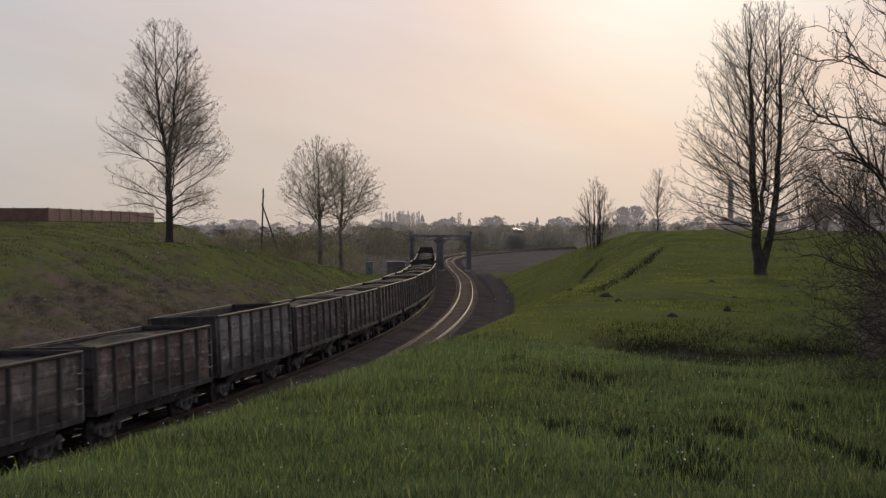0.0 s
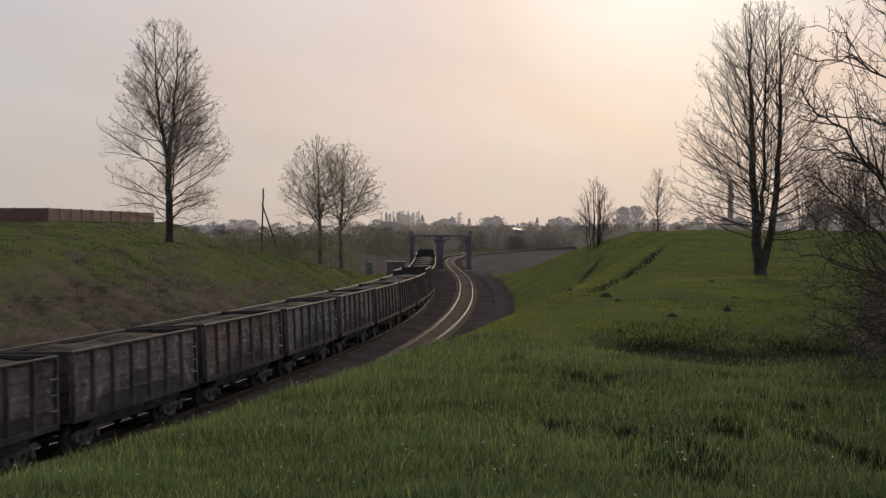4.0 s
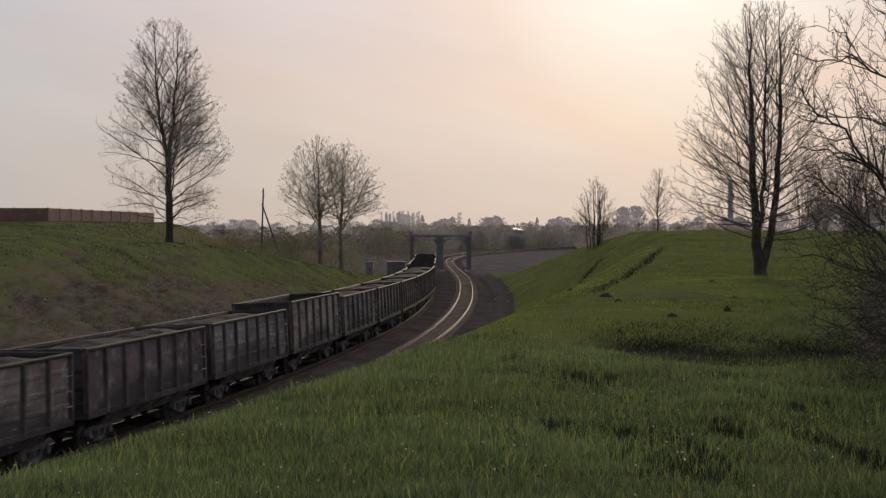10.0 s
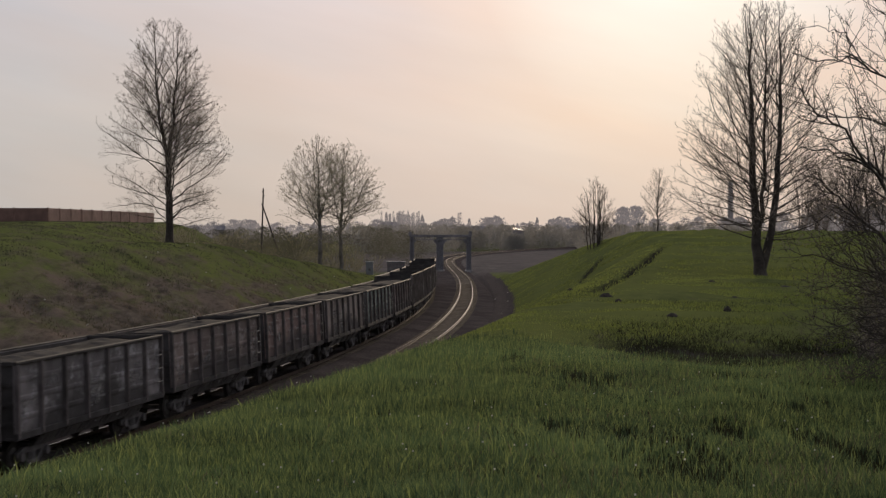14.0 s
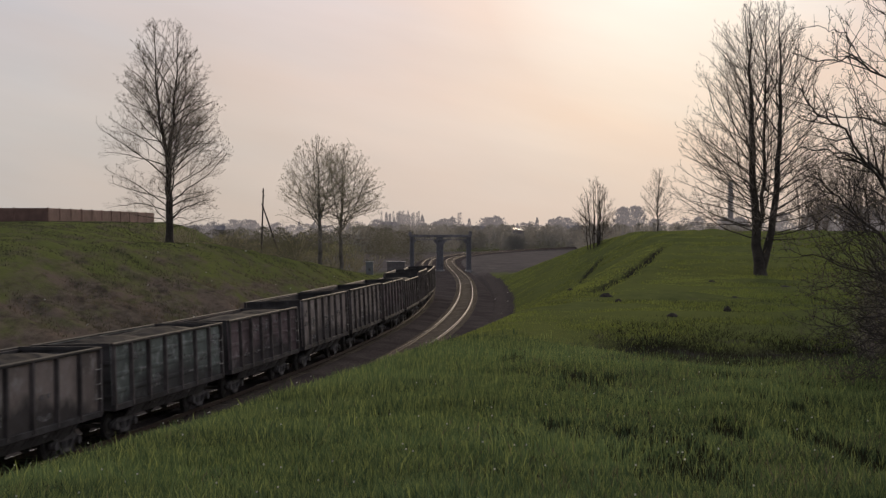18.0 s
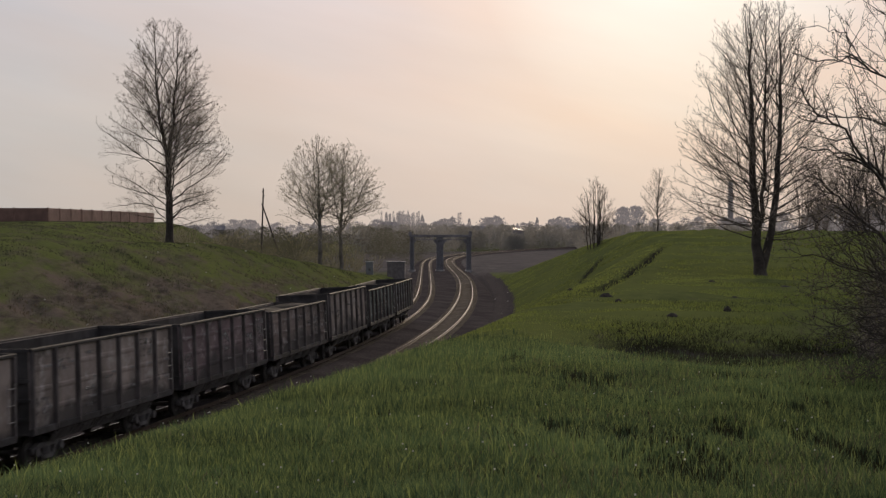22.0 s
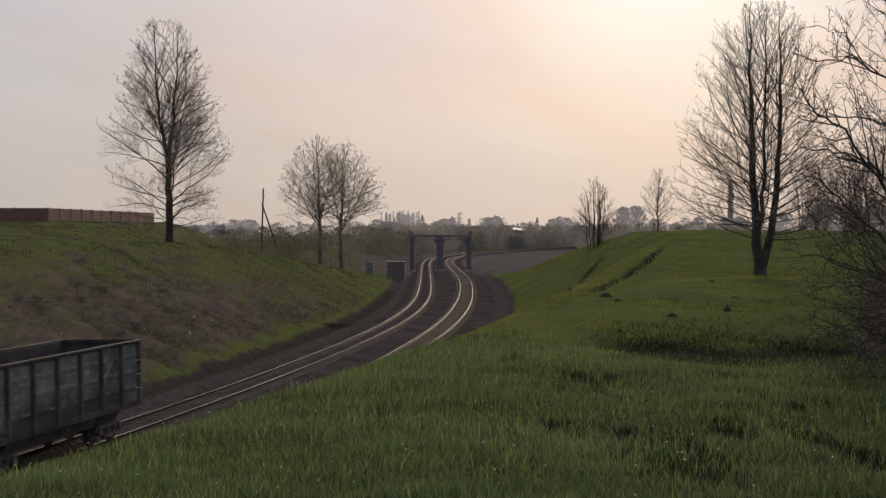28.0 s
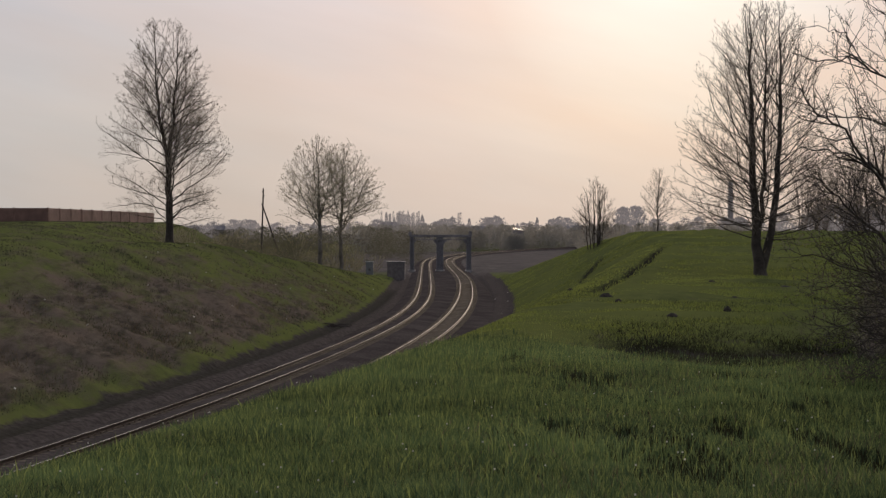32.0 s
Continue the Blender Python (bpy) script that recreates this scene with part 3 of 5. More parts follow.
def side_sheet(h, plain):
    """One side sheet of seven panels with pressed ribs and worn patches; outer face towards -y."""
    s = Shape()
    w = 2 * HALF / 7
    s.box(-HALF, HALF, -1.46, -1.43, 1.30, h - 0.08)
    s.box(-HALF, HALF, -1.428, -1.415, 1.22, h - 0.10, 1)
    for i in range(7):
        x0, x1 = -HALF + i * w + 0.16, -HALF + (i + 1) * w - 0.16
        if not plain:
            for z in (1.30 + (h - 1.3) * q for q in (0.22, 0.48, 0.74)):
                s.prism([(x0, -1.46, z - 0.12), (x0, -1.485, z - 0.04), (x0, -1.485, z + 0.04), (x0, -1.46, z + 0.09)],
                        [(x1, -1.46, z - 0.12), (x1, -1.485, z - 0.04), (x1, -1.485, z + 0.04), (x1, -1.46, z + 0.09)])
    return s


def wagon_meshes(h, plain, paint):
    P = PAINT[paint]

    def side():
        return side_sheet(h, plain).mesh("side_wall", [P, M_SOOT_SHADE])

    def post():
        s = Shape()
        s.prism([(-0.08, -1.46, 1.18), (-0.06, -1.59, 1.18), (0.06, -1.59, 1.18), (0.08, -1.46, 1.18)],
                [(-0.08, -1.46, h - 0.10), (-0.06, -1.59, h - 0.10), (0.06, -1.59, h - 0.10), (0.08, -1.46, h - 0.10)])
        return s.mesh("post", M_POST_SHADE)

    def rim():
        return Shape().box(-HALF, HALF, -1.57, -1.45, h - 0.12, h, 0, 0.03).mesh("top_rail", M_RIM)

    def sill():
        return Shape().box(-HALF, HALF, -1.56, -1.40, 1.10, 1.32, 0, 0.02).mesh("side_sill", M_SOOT_SHADE)

    def end():
        # shade between the wagons is put into the end wall's sooty colour
        s = Shape().box(-HALF, -HALF + 0.04, -1.43, 1.43, 1.15, h - 0.12)
        for y in (-0.75, 0.0, 0.75):
            s.box(-HALF - 0.09, -HALF, y - 0.07, y + 0.07, 1.15, h - 0.12)
        for z in (1.6, 2.2, 2.8):
            s.box(-HALF - 0.05, -HALF, -1.45, 1.45, z - 0.06, z + 0.06, 0, 0.02)
        s.box(-HALF - 0.04, -HALF + 0.10, -1.43, 1.43, h - 0.12, h, 0, 0.03)
        return s.mesh("end_wall", M_SOOT_SHADE)

    def step():
        s = Shape()
        for z in (1.75, 2.25, 2.75):
            s.bar((HALF - 0.66, -1.60, z), (HALF - 0.22, -1.60, z), 0.018, 4)
        for x in (HALF - 0.70, HALF - 0.18):
            s.bar((x, -1.60, 1.6), (x, -1.60, 2.9), 0.010, 4)
        return s.mesh("ladder", M_SCUFF_GLINT)

    key = (h, plain, paint)
    return {n: cached((n, *key), fn) for n, fn in (("side_wall", side), ("post", post), ("top_rail", rim), ("side_sill", sill), ("end_wall", end), ("ladder", step))}


def hatch_mesh():
    s = Shape()
    w = 2 * HALF / 7
    a, c = -w / 2 + 0.06, w / 2 - 0.06
    s.prism([(a, -1.50, 1.14), (a, -1.45, 1.14), (a, -1.16, 0.72), (a, -1.21, 0.72)], [(c, -1.50, 1.14), (c, -1.45, 1.14), (c, -1.16, 0.72), (c, -1.21, 0.72)])
    for x in (a + 0.2, c - 0.2):
        s.prism([(x - 0.05, -1.53, 1.14), (x - 0.05, -1.48, 1.14), (x - 0.05, -1.20, 0.74), (x - 0.05, -1.25, 0.74)],
                [(x + 0.05, -1.53, 1.14), (x + 0.05, -1.48, 1.14), (x + 0.05, -1.20, 0.74), (x + 0.05, -1.25, 0.74)])
    return s.mesh("hatch", M_UNDER)


def underframe_mesh():
    s = Shape()
    s.box(-HALF, HALF, -0.25, 0.25, 0.85, 1.25)
    s.box(-HALF, HALF, -1.45, 1.45, 1.12, 1.20)
    for x in (-4.325, 4.325, 0, -2, 2):
        s.box(x - 0.12, x + 0.12, -1.42, 1.42, 0.95, 1.16)
    for y in (-0.95, 0.80):
        s.box(-2.9, 2.9, y, y + 0.15, 0.62, 1.0, 0, 0.03)
    s.box(-3.0, 3.0, -0.7, 0.7, 0.70, 0.95)
    s.bar((-1.6, 0.55, 0.80), (-0.5, 0.55, 0.80), 0.22, 10)
    s.bar((0.7, -0.5, 0.85), (1.5, -0.5, 0.85), 0.15, 10)
    return s.mesh("underframe", M_UNDER)


def coupler_mesh():
    s = Shape()
    s.box(HALF - 0.2, HALF + 0.40, -0.09, 0.09, 0.95, 1.13, 0, 0.02)
    s.box(HALF + 0.36, HALF + 0.62, -0.18, 0.16, 0.92, 1.18, 0, 0.05)
    return s.mesh("coupler", M_UNDER)


def side_frame_mesh():
    s = Shape()
    y0, y1 = -1.10, -0.96
    s.prism([(-1.15, y0, 0.60), (-1.15, y1, 0.60), (-1.15, y1, 0.42), (-1.15, y0, 0.42)], [(-0.62, y0, 0.72), (-0.62, y1, 0.72), (-0.62, y1, 0.55), (-0.62, y0, 0.55)])
    s.prism([(-0.62, y0, 0.72), (-0.62, y1, 0.72), (-0.62, y1, 0.55), (-0.62, y0, 0.55)], [(0.62, y0, 0.72), (0.62, y1, 0.72), (0.62, y1, 0.55), (0.62, y0, 0.55)])
    s.prism([(0.62, y0, 0.72), (0.62, y1, 0.72), (0.62, y1, 0.55), (0.62, y0, 0.55)], [(1.15, y0, 0.60), (1.15, y1, 0.60), (1.15, y1, 0.42), (1.15, y0, 0.42)])
    s.prism([(-0.62, y0, 0.56), (-0.62, y1, 0.56), (-0.74, y1, 0.50), (-0.74, y0, 0.50)], [(-0.3, y0, 0.26), (-0.3, y1, 0.26), (-0.42, y1, 0.20), (-0.42, y0, 0.20)])
    s.prism([(0.62, y0, 0.56), (0.62, y1, 0.56), (0.74, y1, 0.50), (0.74, y0, 0.50)], [(0.3, y0, 0.26), (0.3, y1, 0.26), (0.42, y1, 0.20), (0.42, y0, 0.20)])
    s.box(-0.42, 0.42, y0, y1, 0.16, 0.30, 0, 0.02)
    for x in (-0.18, 0, 0.18):
        s.bar((x, -1.03, 0.28), (x, -1.03, 0.56), 0.07, 8)
    for x in (-0.925, 0.925):
        s.bar((x, -1.20, 0.475), (x, -0.95, 0.475), 0.15, 10)
    return s.mesh("side_frame", M_UNDER)


def wheelset_mesh():
    s = Shape()
    s.bar((0, -1.05, 0), (0, 1.05, 0), 0.08, 8)
    for y in (-0.79, 0.79):
        g = 1 if y > 0 else -1
        s.bar((0, y - g * 0.075, 0), (0, y - g * 0.045, 0), 0.505, 20, 1)
        s.bar((0, y - g * 0.045, 0), (0, y + g * 0.065, 0), 0.475, 20, 1)
        s.bar((0, y + g * 0.065, 0), (0, y + g * 0.09, 0), 0.30, 12)
    return s.mesh("wheelset", [M_UNDER, M_WHEEL])


def coal_mesh(level, heap, seed):
    """The load: a lumpy surface, level metres above the rails at the walls, heaped in the middle."""
    rnd = random.Random(seed)
    nx, ny = 40, 11
    v, f = [], []
    off = Vector((rnd.uniform(0, 50), rnd.uniform(0, 50), 0))
    for i in range(nx):
        for j in range(ny):
            x, y = -6.30 + 12.6 * i / (nx - 1), -1.42 + 2.84 * j / (ny - 1)
            q = (1 - (y / 1.42) ** 2) * (0.55 + 0.45 * math.cos(x * 1.05 + off.x)) * min(1, (6.3 - abs(x)) / 1.2)
            z = level + heap * q + 0.05 * noise.noise(Vector((x * 1.6, y * 1.6, 0)) + off) + 0.03 * noise.noise(Vector((x * 5, y * 5, 0)) + off)
            v.append((x, y, z))
    for i in range(nx - 1):
        for j in range(ny - 1):
            a = i * ny + j
            f.append((a, a + ny, a + ny + 1, a + 1))
    return mesh_of("coal_load", v, f, M_COAL)


# paint, height, plain sides, load level under the rim, heap; the last wagon of the train comes first
WAGONS = [("teal", 3.49, 0, 0.9, 0.1), ("green", 3.49, 0, 0.8, 0.1), ("tan", 3.82, 1, 0.9, 0.1), ("brown", 3.49, 0, 0.12, 0.35),
          ("plum", 3.71, 0, 0.8, 0.2), ("tan", 3.80, 0, 0.7, 0.2), ("tan", 3.78, 1, 0.8, 0.2), ("plum", 3.49, 0, 0.10, 0.35),
          ("green", 3.49, 0, 0.08, 0.4), ("tan", 3.49, 1, 0.10, 0.35), ("oxide", 3.49, 0, 0.12, 0.3), ("brown", 3.49, 0, 0.15, 0.4),
          ("grey", 3.49, 0, 0.12, 0.3), ("tan", 3.80, 0, 0.6, 0.5), ("grey", 3.49, 0, 0.10, 0.35), ("plum", 3.49, 1, 0.12, 0.4),
          ("brown", 3.49, 0, 0.15, 0.35), ("tan", 3.55, 0, 0.12, 0.35), ("grey", 3.49, 0, 0.10, 0.3), ("oxide", 3.52, 0, 0.15, 0.35),
          ("brown", 3.49, 0, 0.10, 0.4), ("plum", 3.49, 0, 0.12, 0.35), ("grey", 3.78, 0, 0.5, 0.4), ("oxide", 3.49, 0, 0.12, 0.35),
          ("brown", 3.49, 0, 0.12, 0.35), ("plum", 3.49, 0, 0.12, 0.35), ("brown", 3.49, 0, 0.10, 0.35), ("grey", 3.49, 0, 0.10, 0.35)]
COLOUR_WORD = {"teal": "dull blue-green", "green": "faded green", "tan": "faded light brown", "brown": "dark brown", "plum": "dark red-brown",
               "oxide": "rusty red", "grey": "grey-brown"}


def build_wagon(k):
    paint, h, plain, low, heap = WAGONS[k]
    root = new("goods_wagon")
    what = "smooth-sided" if plain else "ribbed"
    load = "loaded with coal" if low < 0.3 else "and half full"
    tagged(root, f"{COLOUR_WORD[paint]} {what} open goods wagon {load}", "goods wagon", "wagons of the train")
    me = wagon_meshes(h, plain, paint)
    turn = Matrix.Rotation(math.pi, 4, "Z")
    link("underframe", cached("underframe", underframe_mesh), root)
    for q in (Matrix(), turn):
        side = link("side_wall", me["side_wall"], root, q)
        for i in range(8):
            x = -HALF + 2 * HALF * i / 7
            x = max(-HALF + 0.09, min(HALF - 0.09, x))
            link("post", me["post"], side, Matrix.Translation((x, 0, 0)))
        link("ladder", me["ladder"], side, None, "worn light steel rungs")
        link("top_rail", me["top_rail"], root, q)
        link("side_sill", me["side_sill"], root, q)
        link("end_wall", me["end_wall"], root, q)
        link("coupler", cached("coupler", coupler_mesh), root, q, "black steel coupler")
        for i in (1, 2, 3, 4, 5):
            link("hatch", cached("hatch", hatch_mesh), root, q @ Matrix.Translation((-HALF + 2 * HALF * (i + 0.5) / 7, 0, 0)))
    rnd = random.Random(100 + k)
    # worn lighter patches and faded marks on the side that faces the bank
    for i in range(rnd.randint(6, 11)):
        p = rnd.randrange(7)
        dx, dz = (1.1, 0.9) if k == 4 and i < 5 else rnd.choice(((0.9, 0.14), (1.2, 0.22), (1.0, 0.35), (1.2, 0.5), (0.8, 0.10)))
        x = -HALF + 2 * HALF * p / 7 + 0.2 + rnd.uniform(0, 1.4 - dx)
        z = 1.45 + (h - 1.75 - dz) * rnd.random()
        part("faded_marking", Shape().box(x, x + dx, -1.492, -1.462, z, z + dz), M_SMUDGE, root, "worn pale paint mark")
    if not plain:
        # glints of the sky on the ribs, set on as pale strips
        for p in range(7):
            if rnd.random() < (0.95 if paint in ("teal", "green") else 0.75):
                for q in (0.22, 0.48, 0.74):
                    if rnd.random() < 0.65:
                        n = rnd.choice((0.28, 0.4, 0.52))
                        blotch = cached(("rubbed_edge", n), lambda: Shape().box(-n, 0, -1.492, -1.465, -0.02, 0.045, 0, 0.008).mesh("rubbed_edge", M_SCUFF_GLINT))
                        link("rubbed_edge", blotch, root, Matrix.Translation((-HALF + 2 * HALF * (p + 1) / 7 - 0.2, 0, 1.30 + (h - 1.3) * q)), "pale glint painted along a rib")
    for x in (-4.325, 4.325):
        bogie = link("bogie", cached("bolster", lambda: Shape().box(-0.22, 0.22, -1.05, 1.05, 0.52, 0.84, 0, 0.04).mesh("bogie", M_UNDER)), root, Matrix.Translation((x, 0, 0)))
        for q in (Matrix(), turn):
            link("side_frame", cached("side_frame", side_frame_mesh), bogie, q)
        for dx in (-0.925, 0.925):
            link("wheelset", cached("wheelset", wheelset_mesh), bogie, Matrix.Translation((dx, 0, 0.475)), "steel wheels on an axle")
    link("coal_load", coal_mesh(h - min(low, 0.5) - 0.12, 0.65 * heap, 300 + k), root, None, "lumpy black coal")
    return root


TRAIN = [build_wagon(k) for k in range(len(WAGONS))]


def train_place(t):
    """Metres along the line at which the rear wall of the last wagon stands; the train gains speed and then holds it."""
    q = t - 16.0
    return 0.000739 * q ** 3 - 0.0215 * q ** 2 - 11.979 * q + 167.28


def wagon_pose(k, t):
    c = train_place(t) - PITCH * k - HALF
    ax, ay, _ = on_line(c - 4.325)
    bx, by, _ = on_line(c + 4.325)
    lean = float(cant((ay + by) / 2))
    return Matrix.Translation(((ax + bx) / 2, (ay + by) / 2, 0.0)) @ Matrix.Rotation(math.atan2(by - ay, bx - ax), 4, "Z") @ Matrix.Rotation(-lean, 4, "X")


def motions():
    for k, wagon in enumerate(TRAIN):
        walk(wagon, [(t, wagon_pose(k, t)) for t in np.arange(0, 32.01, 0.5)])
        # the wheels roll while the wagon is on the length of line in view
        turning = []
        for i in range(961):
            t = i / 30
            c = train_place(t) - PITCH * k - HALF
            if i in (0, 960) or -15 < c < 330:
                turning.append((t, c / 0.475))
        for bogie in [o for o in wagon.children if o.name.startswith("bogie")]:
            for axle in [o for o in bogie.children if o.name.startswith("wheelset")]:
                at = axle.matrix_basis.translation.copy()
                walk(axle, [(t, Matrix.Translation(at) @ Matrix.Rotation(a, 4, "Y")) for t, a in turning])


# ---------------------------------------------------------------- trees
class Wood:
    """Tapered branches gathered into one mesh."""

    def __init__(self):
        self.v, self.f = [], []

    def tube(self, pts, radii, sides):
        b = len(self.v)
        for i, p in enumerate(pts):
            d = (pts[min(i + 1, len(pts) - 1)] - pts[max(i - 1, 0)]).normalized()
            u = d.cross(Vector((0.3, 0.9, 0.2))).normalized()
            w = d.cross(u)
            for j in range(sides):
                a = 2 * math.pi * j / sides
                self.v.append(tuple(p + radii[i] * (math.cos(a) * u + math.sin(a) * w)))
        for i in range(len(pts) - 1):
            for j in range(sides):
                a, c = b + i * sides + j, b + i * sides + (j + 1) % sides
                self.f.append((a, c, c + sides, a + sides))
        self.f.append([b + (len(pts) - 1) * sides + j for j in range(sides)])


class Leaves:
    def __init__(self):
        self.v, self.f = [], []

    def add(self, p, size, rnd):
        d = Vector((rnd.gauss(0, 1), rnd.gauss(0, 1), rnd.gauss(0, 1))).normalized()
        e = Vector((rnd.gauss(0, 1), rnd.gauss(0, 1), rnd.gauss(0, 1))).cross(d).normalized()
        b = len(self.v)
        self.v += [tuple(p), tuple(p + d * size * 0.5 + e * size * 0.32), tuple(p + d * size), tuple(p + d * size * 0.5 - e * size * 0.32)]
        self.f.append((b, b + 1, b + 2, b + 3))


def bend(a, d, length, up, rnd, n, wob):
    """A branch of n pieces from a in the way d; up: how far it turns to the sky."""
    pts, q = [a], d.copy()
    for i in range(n):
        q = (q + Vector((rnd.gauss(0, wob), rnd.gauss(0, wob), rnd.gauss(0, wob) + up / n))).normalized()
        pts.append(pts[-1] + q * length / n)
    return pts


def along(pts, t):
    x = t * (len(pts) - 1)
    i = min(int(x), len(pts) - 2)
    return pts[i].lerp(pts[i + 1], x - i), (pts[i + 1] - pts[i]).normalized()


def ramify(wood, leaves, B, L, r0, rnd, gap, ratio, angle, up, kink, twig_r, depth, leaf, leaf_size, first=0.16):
    """Side branches on the branch B, and theirs in turn; gap: metres between them, angle: degrees at which they leave."""
    n = max(2, int(0.84 * L / gap[0]))
    turn = rnd.uniform(0, 6.283)
    for i in range(n):
        t = first + (1 - first) * (i + rnd.random()) / n
        p, d = along(B, min(t, 1.0))
        u = d.cross(Vector((0.31, 0.52, 0.79))).normalized()
        w = d.cross(u)
        turn += 2.4 + rnd.uniform(-0.5, 0.5)
        a = radians(angle * rnd.uniform(0.65, 1.25))
        way = (d * math.cos(a) + (u * math.cos(turn) + w * math.sin(turn)) * math.sin(a) + Vector((0, 0, 0.10))).normalized()
        l = (L * (1 - t) * ratio + 0.10 * L + 0.06) * rnd.uniform(0.6, 1.2)
        r = max(twig_r, r0 * (1 - 0.8 * t) * 0.55)
        if depth > 0:
            C = bend(p, way, l, up, rnd, 4 if l > 1.0 else 2, kink)
            m = len(C) - 1
            wood.tube(C, [r + (twig_r * 0.6 - r) * j / m for j in range(m + 1)], 3)
            ramify(wood, leaves, C, l, r, rnd, gap[1:] or gap, ratio, angle, up, kink, twig_r, depth - 1, leaf, leaf_size)
        else:
            e = p + way * max(0.10, min(l, 0.5))
            wood.tube([p, e], [r, r * 0.5], 3)
            if rnd.random() < leaf:
                leaves.add(p.lerp(e, rnd.uniform(0.4, 1.05)), leaf_size * rnd.uniform(0.6, 1.4), rnd)
                leaves.add(p.lerp(e, rnd.uniform(0.7, 1.1)), leaf_size * rnd.uniform(0.6, 1.4), rnd)


def stem_course(pts, rnd, wander=0.045):
    P = [Vector(p[:3]) for p in pts]
    Q, R = [], []
    for i in range(len(P) - 1):
        m = max(2, int((P[i + 1] - P[i]).length / 0.8))
        for j in range(m):
            t = j / m
            Q.append(P[i].lerp(P[i + 1], t) + Vector((rnd.gauss(0, wander), rnd.gauss(0, wander), 0)))
            R.append(pts[i][3] * (1 - t) + pts[i + 1][3] * t)
    return Q + [P[-1]], R + [pts[-1][3]]


def finish_tree(name, place, label, category, trunk, limbs, twigs, leaves, bark, leaf_mat, group="", twig_mat=None):
    root = new(name)
    root.matrix_basis = Matrix.Translation(place)
    tagged(root, label, category, group)
    link("trunk", mesh_of("trunk", trunk.v, trunk.f, bark, True), root)
    for w in limbs:
        link("limb", mesh_of("limb", w.v, w.f, bark, True), root)
    tagged(link("crown", mesh_of("crown", twigs.v, twigs.f, twig_mat or M_TWIG), root, None, "fine bare twigs"), kind="stuff")
    if leaves.f:
        tagged(link("foliage", mesh_of("foliage", leaves.v, leaves.f, leaf_mat), root, None, "sparse young spring leaves"), kind="stuff")
    return root


def tree(name, place, leaders, env, limbs, seed, label, slope=((0.1, 20), (0.5, 45), (1.0, 62)), gap=(0.5, 0.34, 0.26), ratio=0.42, angle=40, depth=2,
         leaf=0.0, leaf_size=0.10, bark=None, leaf_mat=None, twig_r=0.012, category="tree", kink=0.10, up=0.2, limb_up=0.03, start=0.1, axis=0.0,
         group="", twig_mat=None, thick=1.0, reach=0.45):
    """leaders: lists of (x, y, z, radius), one for each stem; env: list of (height, radius) in shares of the tree's height, about x = axis;
    slope: degrees by which the limbs rise, by height; start: lowest share of the height at which a limb leaves a stem."""
    rnd = random.Random(seed)
    trunk, twigs, leaves, made = Wood(), Wood(), Leaves(), []
    stems = []
    for pts in leaders:
        Q, R = stem_course(pts, rnd)
        trunk.tube(Q, R, 8)
        stems.append((Q, R))
    H = max(q.z for Q, _ in stems for q in Q)
    hs, rs = [e[0] for e in env], [e[1] for e in env]
    spans = [(Q[-1].z - max(start * H, Q[0].z + 0.3)) for Q, _ in stems]
    pick = []
    for k, s in enumerate(spans):
        m = max(1, round(limbs * s / sum(spans)))
        pick += [(k, (i + 0.5) / m) for i in range(m)]
    for i, (k, share) in enumerate(pick):
        Q, R = stems[k]
        z0 = max(start * H, Q[0].z + 0.3)
        zz = z0 + (Q[-1].z - 0.15 - z0) * min(0.985, max(0.0, share ** 1.3 + rnd.gauss(0, 0.012)))
        j = min(range(len(Q)), key=lambda n: abs(Q[n].z - zz))
        x = j if Q[j].z <= zz else max(0, j - 1)
        x = min(x, len(Q) - 2)
        f = min(1, max(0, (zz - Q[x].z) / max(0.01, Q[x + 1].z - Q[x].z)))
        a, ra = Q[x].lerp(Q[x + 1], f), R[x] + (R[x + 1] - R[x]) * f
        az = i * 2.39996 + rnd.uniform(-0.4, 0.4)
        out = Vector((math.cos(az), math.sin(az), 0))
        if len(stems) > 1:
            out += Vector((a.x - axis, a.y, 0)) * (0.5 / max(0.4, math.hypot(a.x - axis, a.y)))
            out.normalize()
        el = radians(float(np.interp(zz / H, [s[0] for s in slope], [s[1] for s in slope])) + rnd.uniform(-9, 9))
        q = (out * math.cos(el) + Vector((0, 0, math.sin(el)))).normalized()
        B, bound, L = [a], rnd.uniform(0.86, 1.03), 0.0
        while L < reach * H:
            p = B[-1]
            if math.hypot(p.x - axis, p.y) > bound * float(np.interp(p.z / H, hs, rs)) * H or p.z > H * 0.995:
                break
            step = 0.42
            q = (q + Vector((rnd.gauss(0, kink * 0.55), rnd.gauss(0, kink * 0.55), rnd.gauss(0, kink * 0.55) + limb_up * step * (1 + 0.5 * L)))).normalized()
            B.append(p + q * step)
            L += step
        if len(B) < 3:
            B = bend(a, q, 0.55, 0.1, rnd, 3, kink)
            L = 0.55
        r0 = thick * min(ra * 0.5, 0.007 + 0.0075 * L)
        w = Wood()
        m = len(B) - 1
        w.tube(B, [max(twig_r * 0.8, r0 * (1 - n / m) ** 0.8 + twig_r * n / m * 0.7) for n in range(m + 1)], 5)
        ramify(twigs, leaves, B, L, r0, rnd, gap, ratio, angle, up, kink, twig_r, depth, leaf, leaf_size, 0.28)
        made.append(w)
    return finish_tree(name, place, label, category, trunk, made, twigs, leaves, bark or M_BARK, leaf_mat or M_BUD, group, twig_mat)


def gz(x, y):
    return float(ground_z(np.array([x]), np.array([y]))[0])


